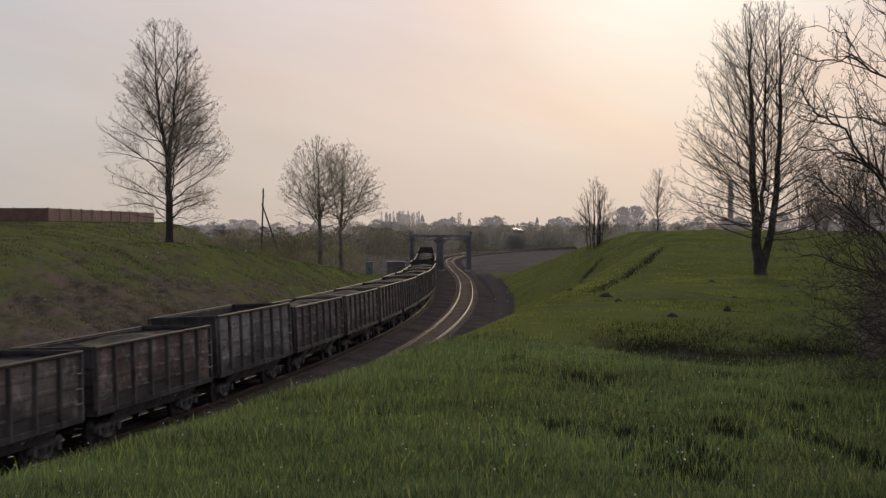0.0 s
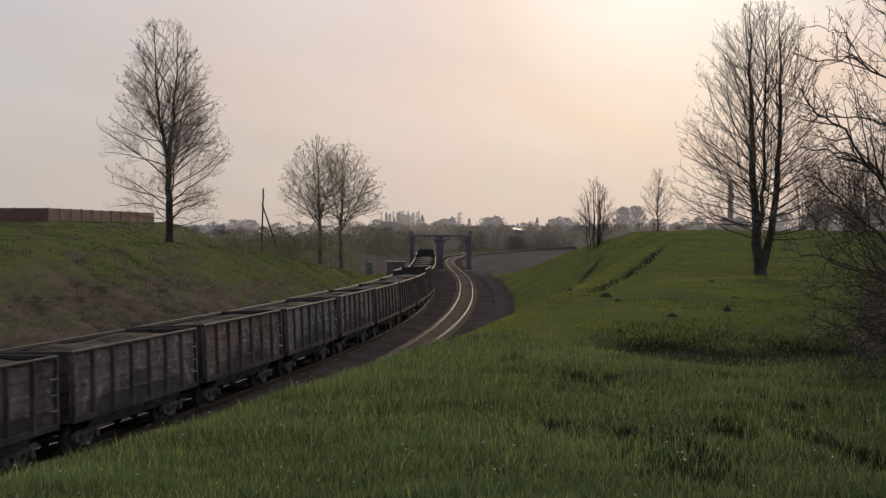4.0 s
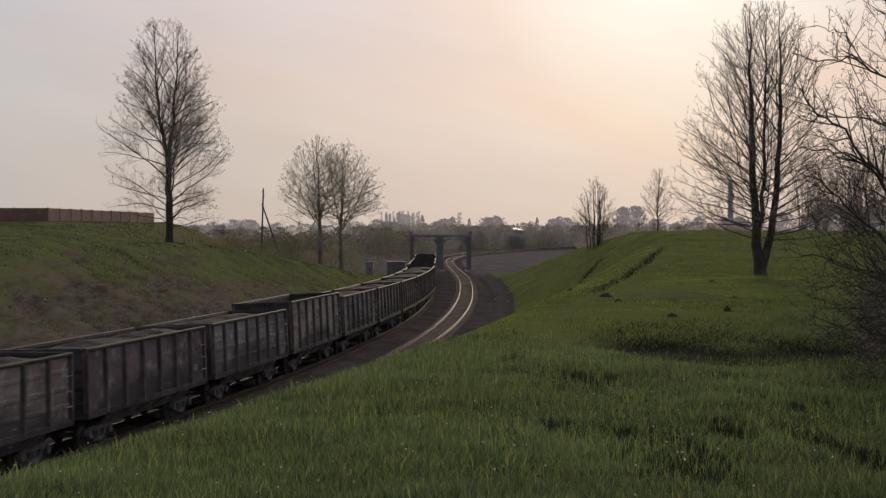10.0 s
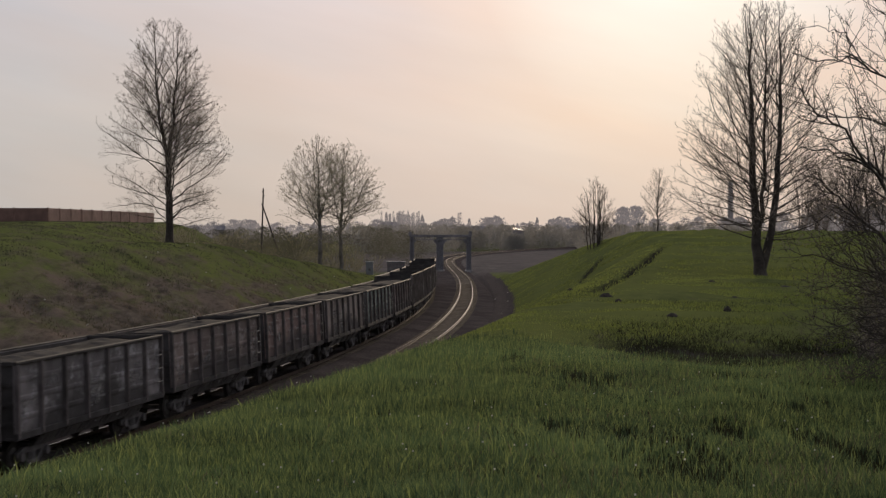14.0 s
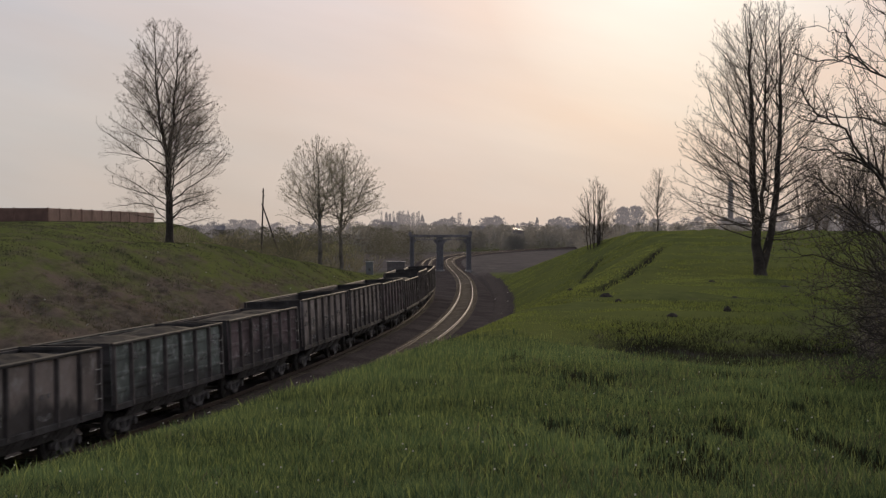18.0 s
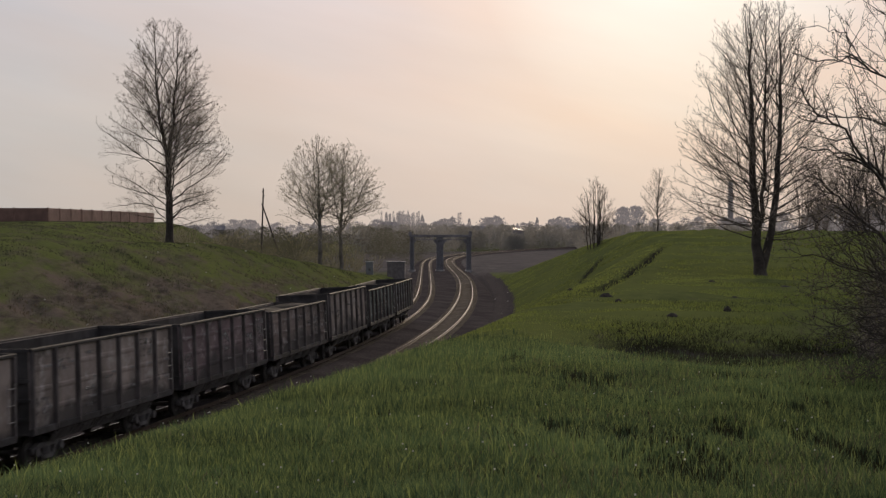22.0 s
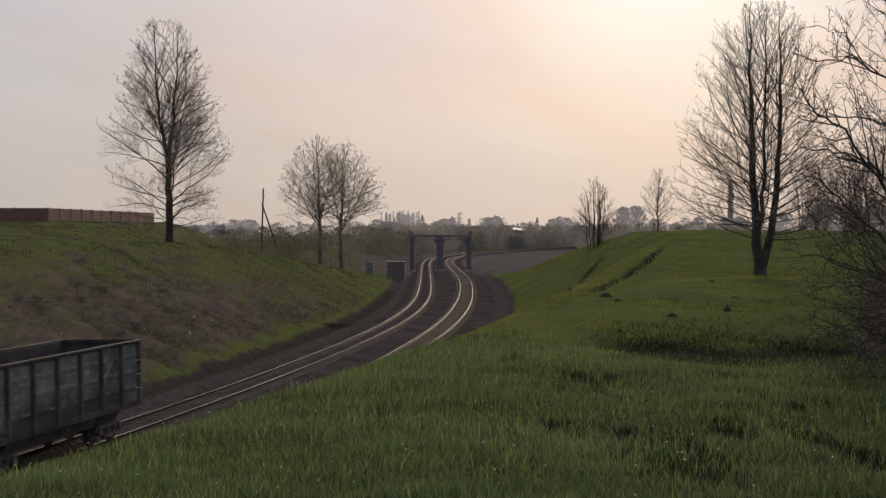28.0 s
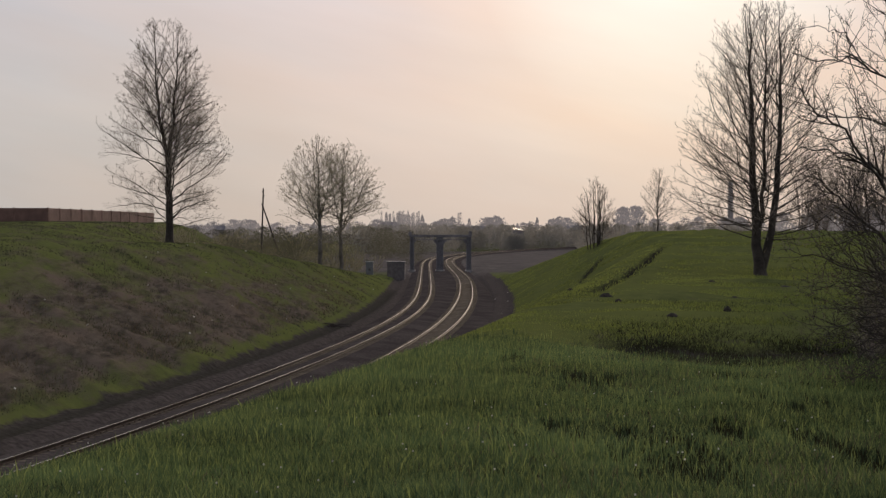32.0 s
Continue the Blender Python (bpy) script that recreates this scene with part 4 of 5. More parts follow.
def build_trees():
    # tall two-headed poplar on the left bank
    x, y = -26.15, 150.0
    z = gz(x, y) - 0.15
    tree("bare_poplar", (x, y, z), [[(0, 0, 0, 0.48), (0.02, 0, 1.2, 0.38), (0.0, 0, 5.5, 0.32), (-0.1, 0, 8.0, 0.24), (-0.85, 0, 11.8, 0.15), (-1.25, 0, 16, 0.075), (-1.5, 0, 21.4, 0.012)],
                                    [(-0.05, 0, 7.6, 0.23), (0.25, 0.2, 11.6, 0.14), (0.67, 0.1, 16, 0.07), (0.85, 0, 20.9, 0.012)]],
         [(0.06, 0.22), (0.12, 0.265), (0.2, 0.245), (0.3, 0.265), (0.42, 0.30), (0.51, 0.28), (0.6, 0.25), (0.7, 0.215), (0.8, 0.172), (0.9, 0.13), (1.0, 0.07)], 126, 203,
         "tall budding poplar with a double crown on the bank", ((0.08, 16), (0.14, 32), (0.3, 37), (0.5, 42), (0.7, 50), (1.0, 64)), (0.46, 0.32, 0.23), 0.52, 46, 2,
         0.8, 0.072, twig_r=0.0089, kink=0.15, up=0.45, limb_up=-0.014, start=0.085, axis=-0.45)
    # the pair in young leaf beyond it
    for dx, yy, seed, hh, g in ((-15.6, 199, 21, 16.4, -1), (-13.3, 204, 22, 16.3, 1)):
        z = gz(dx, yy) - 0.1
        fan = [[(0, 0, 0, 0.30), (0, 0, 5, 0.24), (0.15 * g, 0, 8, 0.15), (0.2 * g, 0, 12, 0.07), (0.5 * g, 0, hh, 0.014)]]
        for ax, ay, z0, top in ((2.2, 0.4, 5.2, 0.92), (-1.5, 0.9, 5.8, 0.95), (0.8, -1.6, 6.4, 0.97), (3.6, -0.5, 5.0, 0.74)):
            fan.append([(0, 0, z0, 0.11), (ax * 0.40 * g, ay * 0.4, z0 + 2.2, 0.07), (ax * 0.8 * g, ay * 0.8, z0 + 5.6, 0.04), (ax * g, ay, hh * top, 0.012)])
        tree("leafing_tree", (dx, yy, z), fan,
             [(0.16, 0.25), (0.28, 0.335), (0.5, 0.345), (0.7, 0.30), (0.86, 0.21), (1.0, 0.07)], 100, seed,
             "round-headed tree in young yellow-green leaf on the bank", ((0.2, 8), (0.35, 26), (0.6, 42), (1.0, 62)), (0.52, 0.36, 0.27), 0.48, 44, 2,
             0.9, 0.085, M_BARK_GREY, M_LEAF, 0.0091, kink=0.14, up=0.35, limb_up=0.0, start=0.20, axis=0.3 * g, twig_mat=M_TWIG_YOUNG)
    # the big three-stemmed tree on the right hill
    x, y = 16.2, 80.0
    z = gz(x, y) - 0.15
    tree("bare_tree", (x, y, z), [[(0, 0, 0, 0.37), (-0.05, 0, 0.8, 0.28), (-0.26, 0, 2.6, 0.225), (-0.36, 0, 5.6, 0.175), (-0.46, 0, 8.5, 0.115), (-0.54, 0, 10.6, 0.065), (-0.6, 0, 13.8, 0.01)],
                                  [(0.06, 0, 0.5, 0.25), (0.55, 0.1, 2.4, 0.185), (0.9, 0.2, 5.2, 0.15), (1.02, 0.1, 8.6, 0.10), (1.05, 0.1, 10.8, 0.055), (0.98, 0.1, 13.6, 0.01)],
                                  [(-0.15, 0.1, 2.4, 0.15), (0.22, 0.4, 4.2, 0.10), (0.28, 0.4, 9.0, 0.06), (0.35, 0.4, 13.7, 0.01)]],
         [(0.10, 0.17), (0.17, 0.325), (0.28, 0.36), (0.47, 0.322), (0.6, 0.285), (0.71, 0.245), (0.82, 0.205), (0.91, 0.16), (1.0, 0.07)], 176, 202,
         "large bare three-stemmed tree on the green hill", ((0.13, 4), (0.25, 20), (0.42, 38), (0.65, 52), (1.0, 68)), (0.34, 0.25, 0.19), 0.38, 40, 2,
         0.02, 0.05, start=0.14, twig_r=0.0066, kink=0.14, up=0.30, limb_up=0.026, axis=0.2, thick=0.72)
    # thin saplings on the hill's crest
    for x, y, hh, n, seed, name, lab in ((21.9, 160, 6.3, 1, 41, "sapling", "thin bare sapling on the hill's crest"),
                                         (16.6, 172, 7.9, 11, 42, "bare_thicket", "clump of thin bare stems on the hill's edge")):
        rnd = random.Random(seed)
        stems = []
        for i in range(n):
            ox, oy = (rnd.uniform(-1, 1) * (0.8 if n > 1 else 0), rnd.uniform(-0.6, 0.6) * (n > 1))
            top = hh * (1.0 - 0.32 * min(1, abs(ox) / 0.8) * rnd.uniform(0.4, 1.0))
            stems.append([(ox, oy, 0, 0.075 if n == 1 else 0.055), (ox * 1.35, oy * 1.3, hh * 0.5, 0.035), (ox * 1.6 + rnd.uniform(-0.2, 0.2), oy * 1.4, top, 0.009)])
        wide = 0.32 if n > 1 else 0.29
        tree(name, (x, y, gz(x, y) - 0.1), stems, [(0.08, wide * 0.6), (0.22, wide), (0.5, wide * 0.95), (0.75, wide * 0.62), (1.0, wide * 0.22)], 46 + 3 * n, seed, lab,
             ((0.1, 32), (0.5, 52), (1.0, 68)), (0.24, 0.22, 0.2), 0.42, 40, 2, 0.1, 0.06, twig_r=0.0075, start=0.10, up=0.3)


def build_arching_tree():
    """The old tree close by, whose crooked limbs reach in over the grass."""
    rnd = random.Random(77)
    x, y = 6.95, 22.5
    z = gz(x, y) - 0.1
    trunk, twigs, leaves, made = Wood(), Wood(), Leaves(), []
    Q, R = stem_course([(0.2, 0, 0, 0.20), (0.1, 0, 1.2, 0.16), (0.05, 0.1, 2.4, 0.12), (0.2, 0.1, 4.0, 0.10), (0.3, 0, 6.2, 0.06), (0.35, 0, 8.0, 0.02)], rnd, 0.04)
    trunk.tube(Q, R, 10)

    def bough(B, L, r0, gap, depth=2):
        w = Wood()
        m = len(B) - 1
        w.tube(B, [max(0.003, 0.62 * r0 * (1 - 0.8 * n / m)) for n in range(m + 1)], 6)
        ramify(twigs, leaves, B, L, r0, rnd, gap, 0.40, 46, 0.35, 0.20, 0.0036, depth, 0.22, 0.035)
        made.append(w)

    # strong boughs arching out over the slope: (metres out from the stem, height)
    for way, r0, depth in ((((0, 4.2), (0.6, 4.6), (1.06, 4.9), (1.5, 4.83), (1.9, 5.0)), 0.034, 0.2), (((0.8, 4.75), (1.03, 4.95), (1.1, 5.25), (1.38, 5.32), (1.77, 5.40)), 0.022, 0.25),
                           (((0, 3.6), (0.6, 3.9), (1.06, 4.0), (1.55, 4.0), (1.95, 4.08)), 0.030, -0.2), (((0, 2.7), (0.6, 3.2), (0.9, 3.4), (1.4, 3.55), (2.1, 3.48)), 0.044, 0.1),
                           (((0, 2.0), (0.6, 2.9), (1.3, 3.8), (1.77, 4.1), (2.05, 4.5)), 0.046, -0.3), (((0, 1.6), (0.6, 2.3), (1.03, 2.75), (1.38, 3.1), (1.8, 3.3)), 0.036, 0.4),
                           (((0, 1.2), (0.6, 1.65), (1.45, 1.95), (2.05, 2.1)), 0.030, 0.1), (((0, 0.9), (0.6, 1.2), (1.2, 1.02), (1.95, 1.1)), 0.026, -0.2),
                           (((0, 4.9), (0.5, 5.5), (0.8, 6.2), (1.3, 6.5)), 0.030, 0.1), (((0, 0.7), (0.7, 0.8), (1.3, 0.55), (1.7, 0.5)), 0.020, 0.3),
                           (((0, 2.2), (0.5, 2.5), (1.0, 2.35), (1.5, 2.0), (1.8, 1.55)), 0.024, -0.4), (((0, 1.5), (0.6, 1.45), (1.1, 1.6), (1.6, 1.5)), 0.022, 0.5)):
        P = [Vector((-a, depth * a + 0.1, h)) for a, h in way]
        B, L = [], 0.0
        for i in range(len(P) - 1):
            for k in range(4):
                B.append(P[i].lerp(P[i + 1], k / 4) + Vector((rnd.gauss(0, 0.022), rnd.gauss(0, 0.03), rnd.gauss(0, 0.022))) * (i + k > 0))
            L += (P[i + 1] - P[i]).length
        bough(B + [P[-1]], L, r0, (0.15, 0.14, 0.12))
    # lighter limbs all round the stem
    count = 84
    for i in range(count):
        h = 0.3 + 7.2 * ((i + rnd.random()) / 46) ** 1.25 if i < 46 else rnd.uniform(0.15, 1.9)
        az = math.pi + rnd.uniform(-1.3, 1.3) if i % 5 else rnd.uniform(-1.3, 1.3)
        el = radians(rnd.uniform(-14, 25) if h < 1.7 else rnd.uniform(0, 55))
        j = min(range(len(Q)), key=lambda n: abs(Q[n].z - h))
        d = Vector((math.cos(az) * math.cos(el), math.sin(az) * math.cos(el) * 0.8, math.sin(el)))
        L = rnd.uniform(1.3, 2.6)
        wide = 1.95 - 0.06 * h + rnd.uniform(-0.5, 0.1)
        for _ in range(8):
            B = bend(Q[j], d, L, 0.3 if h > 1.7 else -0.05, rnd, 10, 0.16)
            if min(p.x for p in B) > -wide:
                break
            L *= 0.88
        bough(B, L, min(R[j] * 0.5, 0.005 + 0.006 * L), (0.20, 0.16, 0.13))
    finish_tree("crooked_tree", (x, y, z), "crooked bare old tree with arching limbs beside the path", "tree", trunk, made, twigs, leaves, M_BARK, M_BUD, "", M_BARK)


def shrub(name, place, hh, wide, stems, limbs, seed, label, leaf, leaf_mat, twig_r=0.012, gap=(0.45, 0.34, 0.26), depth=2, leaf_size=0.12, bark=None):
    rnd = random.Random(seed)
    ls = []
    for i in range(stems):
        a, q = i * 2.4, wide * hh * rnd.uniform(0.3, 0.8)
        ls.append([(math.cos(a) * 0.15, math.sin(a) * 0.15, 0, 0.05), (math.cos(a) * q * 0.5, math.sin(a) * q * 0.5, hh * 0.5, 0.035), (math.cos(a) * q, math.sin(a) * q, hh * rnd.uniform(0.75, 1), 0.01)])
    return tree(name, place, ls, [(0.05, wide * 0.6), (0.3, wide), (0.7, wide * 0.9), (1.0, wide * 0.4)], limbs, seed, label,
                ((0, 25), (0.5, 45), (1, 65)), gap, 0.42, 42, depth, leaf, leaf_size, bark, leaf_mat, twig_r, "shrub", start=0.04, twig_mat=M_TWIG_YOUNG if leaf_mat == M_LEAF else None)


def build_shrubs():
    first = [shrub("shrub", (-24, 232, gz(-24, 232) - 0.1), 4.6, 0.5, 5, 34, 51, "hazy shrub in first leaf beyond the bank", 1.0, M_LEAF, 0.008, (0.42, 0.30), 1, 0.17, M_TWIG_YOUNG),
             shrub("shrub", (-19.5, 226, gz(-19.5, 226) - 0.1), 3.6, 0.6, 6, 32, 52, "hazy shrub in first leaf beyond the bank", 1.0, M_LEAF, 0.008, (0.38, 0.27), 1, 0.16, M_TWIG_YOUNG)]
    rnd = random.Random(5)
    for i in range(44):
        if i < 26:
            y, across, s = rnd.uniform(212, 300), rnd.uniform(-0.1436, -0.0403), rnd.uniform(0.7, 1.25)
        else:
            y, across, s = rnd.uniform(196, 240), rnd.uniform(-0.180, -0.135), rnd.uniform(0.5, 0.85)
        x = across * y
        o = copy_thing(first[i % 2], Matrix.Translation((x, y, gz(x, y) - 0.1)) @ Matrix.Rotation(rnd.uniform(0, 6.28), 4, "Z"))
        o.scale = (s, s, s * rnd.uniform(0.8, 1.1))
    for o in [q for q in scene.objects if q.name.startswith("shrub")]:
        tagged(o, group="shrubs beyond the bank")
    # brown scrub behind the crooked tree
    scrub = shrub("bare_scrub", (40.9, 156, gz(40.9, 156) - 0.1), 9.0, 0.36, 7, 90, 61, "tall brown bare scrub on the hill", 0.5, M_BUD, 0.008, (0.56, 0.42, 0.34), 2, 0.09, M_TWIG)
    for i, (x, y, s) in enumerate(((38.6, 150, 0.95), (41.2, 154, 1.05), (36.4, 159, 0.9), (37.0, 152, 0.72), (45.5, 158, 1.08), (48.0, 165, 1.15), (39.5, 166, 0.85), (14.8, 52, 0.3), (12.9, 46, 0.26), (10.6, 39, 0.2), (11.4, 41, 0.24), (9.6, 35, 0.17))):
        o = copy_thing(scrub, Matrix.Translation((x, y, gz(x, y) - 0.1)) @ Matrix.Rotation(1.3 * i + 1, 4, "Z"))
        o.scale = (s, s, s)
    for o in [q for q in scene.objects if q.name.startswith("bare_scrub")]:
        tagged(o, group="scrub on the hill")


build_trees()
build_arching_tree()
build_shrubs()


# ---------------------------------------------------------------- lineside things
def on_ground(x, y, dz=0.0):
    return Matrix.Translation((x, y, gz(x, y) + dz))


def build_gantry():
    """The steel clearance portal over both tracks."""
    root = new("clearance_portal")
    root.matrix_basis = Matrix.Translation((0, 301, 0))
    tagged(root, "dark riveted steel clearance portal spanning both railway tracks", "portal")
    z0 = -0.5
    for x, wide in ((-5.95, 0.82), (-0.60, 1.30), (4.95, 0.95)):
        post = Shape()
        for a in (-wide / 2, wide / 2 - 0.16):
            post.box(x + a, x + a + 0.16, -0.25, 0.25, z0, 6.75)
        post.box(x - wide / 2 + 0.16, x + wide / 2 - 0.16, -0.03, 0.03, z0, 6.75)
        p = part("post", post, M_GANTRY, root)
        for i in range(6):
            z = 0.3 + i * 1.05
            part("lattice_bar", Shape().bar((x - wide / 2 + 0.08, -0.26, z), (x + wide / 2 - 0.08, -0.26, z + 0.95), 0.035, 4), M_GANTRY, p)
        part("footing", Shape().box(x - wide / 2 - 0.25, x + wide / 2 + 0.25, -0.5, 0.5, z0 - 0.4, z0 + 0.55, 0, 0.05), M_FOOTING, p, "pale concrete footing")
    for z, t in ((6.30, 0.46), (5.72, 0.18)):
        part("chord", Shape().box(-6.4, 5.35, -0.2, 0.2, z, z + t, 0, 0.02), M_GANTRY, root)
    for i in range(14):
        a = -6.2 + i * 0.81
        part("diagonal", Shape().bar((a, 0, 5.8 if i % 2 else 6.6), (a + 0.81, 0, 6.6 if i % 2 else 5.8), 0.05, 4), M_GANTRY, root)
    for x, g in ((-5.75, 1), (-1.25, -1), (0.05, 1), (4.48, -1)):
        part("bracket", Shape().prism([(x, -0.1, 5.75), (x + g * 0.75, -0.1, 5.75), (x, -0.1, 4.9)], [(x, 0.1, 5.75), (x + g * 0.75, 0.1, 5.75), (x, 0.1, 4.9)]), M_GANTRY, root)
    for x, z in ((-6.3, 7.35), (5.25, 7.5)):
        part("end_plate", Shape().box(x - 0.3, x + 0.3, -0.12, 0.12, 6.5, z, 0, 0.03), M_GANTRY, root)


def build_cabinets():
    root = new("relay_cabinet")
    x, y = (654 - 784) / 2778 * 246, 246
    root.matrix_basis = on_ground(x, y)
    tagged(root, "small grey steel relay cabinet with a pale roof", "cabinet")
    part("body", Shape().box(-0.55, 0.55, -0.4, 0.4, -0.2, 2.35, 0, 0.04), M_CAB, root)
    part("roof", Shape().box(-0.65, 0.65, -0.5, 0.5, 2.33, 2.45, 0, 0.03), mat("pale_sheet_roof", (0.5, 0.5, 0.5), 0.5), root, "pale sheet roof")
    door = part("door", Shape().box(-0.42, 0.42, -0.44, -0.40, 0.15, 2.15, 0, 0.01), M_CAB, root)
    part("window", Shape().box(-0.16, 0.16, -0.46, -0.44, 1.0, 1.3), M_UNDER, door, "small dark vent")
    hut = new("lineside_hut")
    x, y = (701 - 784) / 2778 * 250, 250
    hut.matrix_basis = on_ground(x, y)
    tagged(hut, "low dark boarded lineside hut beside the track", "hut")
    part("wall", Shape().box(-1.4, 1.4, -1.0, 1.0, -0.4, 2.75, 0, 0.03), M_HUT, hut)
    part("roof", Shape().box(-1.55, 1.55, -1.15, 1.15, 2.74, 2.92, 0, 0.04), M_GANTRY, hut)
    for i in range(9):
        part("board", Shape().box(-1.38 + i * 0.308, -1.10 + i * 0.308, -1.03, -1.0, 0.0, 2.7), M_HUT, hut)


def build_pole():
    root = new("wooden_pole")
    x, y = (461 - 784) / 2778 * 225, 225
    root.matrix_basis = on_ground(x, y)
    g = gz(x, y)
    tagged(root, "leaning weathered wooden pole with a slanting brace", "utility pole")
    part("pole", Shape().bar((0, 0, -0.5), (0.42, 0, 13.6 - g), 0.15, 10, 0, 0.10), M_WOOD, root)
    part("brace", Shape().bar((2.5, 0.3, 4.6 - g), (0.2, 0, 11.4 - g), 0.13, 10, 0, 0.10), M_WOOD, root)
    for i, z in enumerate((12.4, 13.0)):
        part("insulator", Shape().bar((0.40 + (-0.16 if i else 0.16), 0, z - g), (0.40 + (-0.16 if i else 0.16), 0, z - g + 0.18), 0.05, 8), M_CAB, root)


def build_fence():
    root = new("concrete_fence")
    tagged(root, "long reddish precast concrete panel fence on the high bank", "fence")
    P = [(-90.0, 222.0), (-56.9, 226.0), (-51.4, 279.0)]
    for (ax, ay), (bx, by), n in ((P[0], P[1], 7), (P[1], P[2], 11)):
        L = math.hypot(bx - ax, by - ay) / n
        turn = math.atan2(by - ay, bx - ax)
        pan = Shape().box(0.10, L - 0.10, -0.06, 0.06, -0.8, 2.15, 0, 0.02)
        pan.box(0.25, L - 0.25, -0.09, 0.09, 0.3, 1.95, 0, 0.025)
        me = cached(("panel", n), lambda: pan.mesh("panel", M_CONCRETE))
        pm = cached(("fence_post", n), lambda: Shape().box(-0.11, 0.11, -0.12, 0.12, -0.8, 2.24, 0, 0.03).mesh("post", M_CONCRETE))
        for i in range(n):
            t = i / n
            x, y = ax + (bx - ax) * t, ay + (by - ay) * t
            z = 8.62 - 0.10 * (y - 226) / 53
            m = Matrix.Translation((x, y, z)) @ Matrix.Rotation(turn, 4, "Z")
            link("panel", me, root, m)
            link("post", pm, root, m)


def build_mounds():
    """Dark earth heaps and a heap of old brushwood."""
    soil = mat("fresh_dark_soil", (0.045, 0.036, 0.03), 0.95, 0, 6, 0.5, None, 0, 0.8, 20)
    rnd = random.Random(8)
    for px, d, r, h in ((1073, 58, 0.34, 0.22), (1288, 50, 0.14, 0.18), (1170, 60, 0.2, 0.12), (1215, 61, 0.16, 0.1), (1095, 56, 0.16, 0.1), (1300, 58, 0.2, 0.1),
                        (1260, 72, 0.2, 0.1), (1010, 68, 0.16, 0.1), (1190, 47, 0.2, 0.14), (1390, 66, 0.5, 0.14)):
        x, y = (px - 784) / 2778 * d, d
        v, f = [(0, 0, h)], []
        for ring in range(1, 5):
            for k in range(12):
                a, q = k * math.pi / 6, ring / 4
                rr = r * q * rnd.uniform(0.85, 1.15)
                v.append((math.cos(a) * rr, math.sin(a) * rr, h * (1 - q * q) * rnd.uniform(0.8, 1.1) - 0.05 * (ring == 4)))
        for k in range(12):
            f.append((0, 1 + k, 1 + (k + 1) % 12))
            for ring in range(3):
                a = 1 + ring * 12
                f.append((a + k, a + 12 + k, a + 12 + (k + 1) % 12, a + (k + 1) % 12))
        me = mesh_of("molehill", v, f, soil, False)
        tagged(link("molehill", me, None, on_ground(x, y)), "small dark heap of earth in the grass", "molehill", "molehills on the hill")
    heap = new("brush_pile")
    x, y = (588 - 784) / 2778 * 126, 126
    heap.matrix_basis = on_ground(x, y)
    tagged(heap, "low dark pile of cut branches beside the ditch", "brush pile")
    for i in range(26):
        a = Vector((rnd.uniform(-1.1, 1.1), rnd.uniform(-0.5, 0.5), rnd.uniform(0.02, 0.3)))
        d = Vector((rnd.uniform(-1, 1), rnd.uniform(-0.4, 0.4), rnd.uniform(-0.1, 0.25))).normalized()
        part("branch", Shape().bar(a - d * 0.6, a + d * 0.7, 0.035, 5, 0, 0.015), M_BARK, heap)


build_gantry()
build_cabinets()
build_pole()
build_fence()
build_mounds()


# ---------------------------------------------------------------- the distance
M_FAR = mat("hazed_distant_crowns", (0.25, 0.23, 0.225), 1.0, 0, 0.08, 0.2, None, 0.01, 0, 30, 0, 0.05, spec=0.0, trans=0.15)
# the skyline belt is a backdrop: haze added as emission, paler than nearer trees
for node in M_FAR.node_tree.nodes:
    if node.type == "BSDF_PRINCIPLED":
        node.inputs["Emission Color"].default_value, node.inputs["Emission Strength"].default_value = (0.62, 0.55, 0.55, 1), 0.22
# haze over the valley is mixed into the scrub's base colour
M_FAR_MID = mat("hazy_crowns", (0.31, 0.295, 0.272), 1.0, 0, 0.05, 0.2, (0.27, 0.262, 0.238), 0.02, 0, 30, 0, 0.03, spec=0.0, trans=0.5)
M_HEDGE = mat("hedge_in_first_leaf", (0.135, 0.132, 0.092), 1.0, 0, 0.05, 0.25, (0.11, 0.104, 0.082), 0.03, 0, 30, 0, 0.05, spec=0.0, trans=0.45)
# haze is put into the base colours of the chimney and the far roofs
M_STACK = mat("hazed_chimney_concrete", (0.42, 0.39, 0.39), 0.9, 0, 0.5, 0.2)
M_FARWALL = mat("distant_wall", (0.27, 0.25, 0.25), 0.9, 0, 0.5, 0.2)
M_FARROOF = mat("distant_roof", (0.21, 0.20, 0.215), 0.8, 0, 0.5, 0.2)
M_TIN = mat("shining_tin_roof", (0.42, 0.42, 0.42), 0.45, 0.9, 0.5, 0.1)


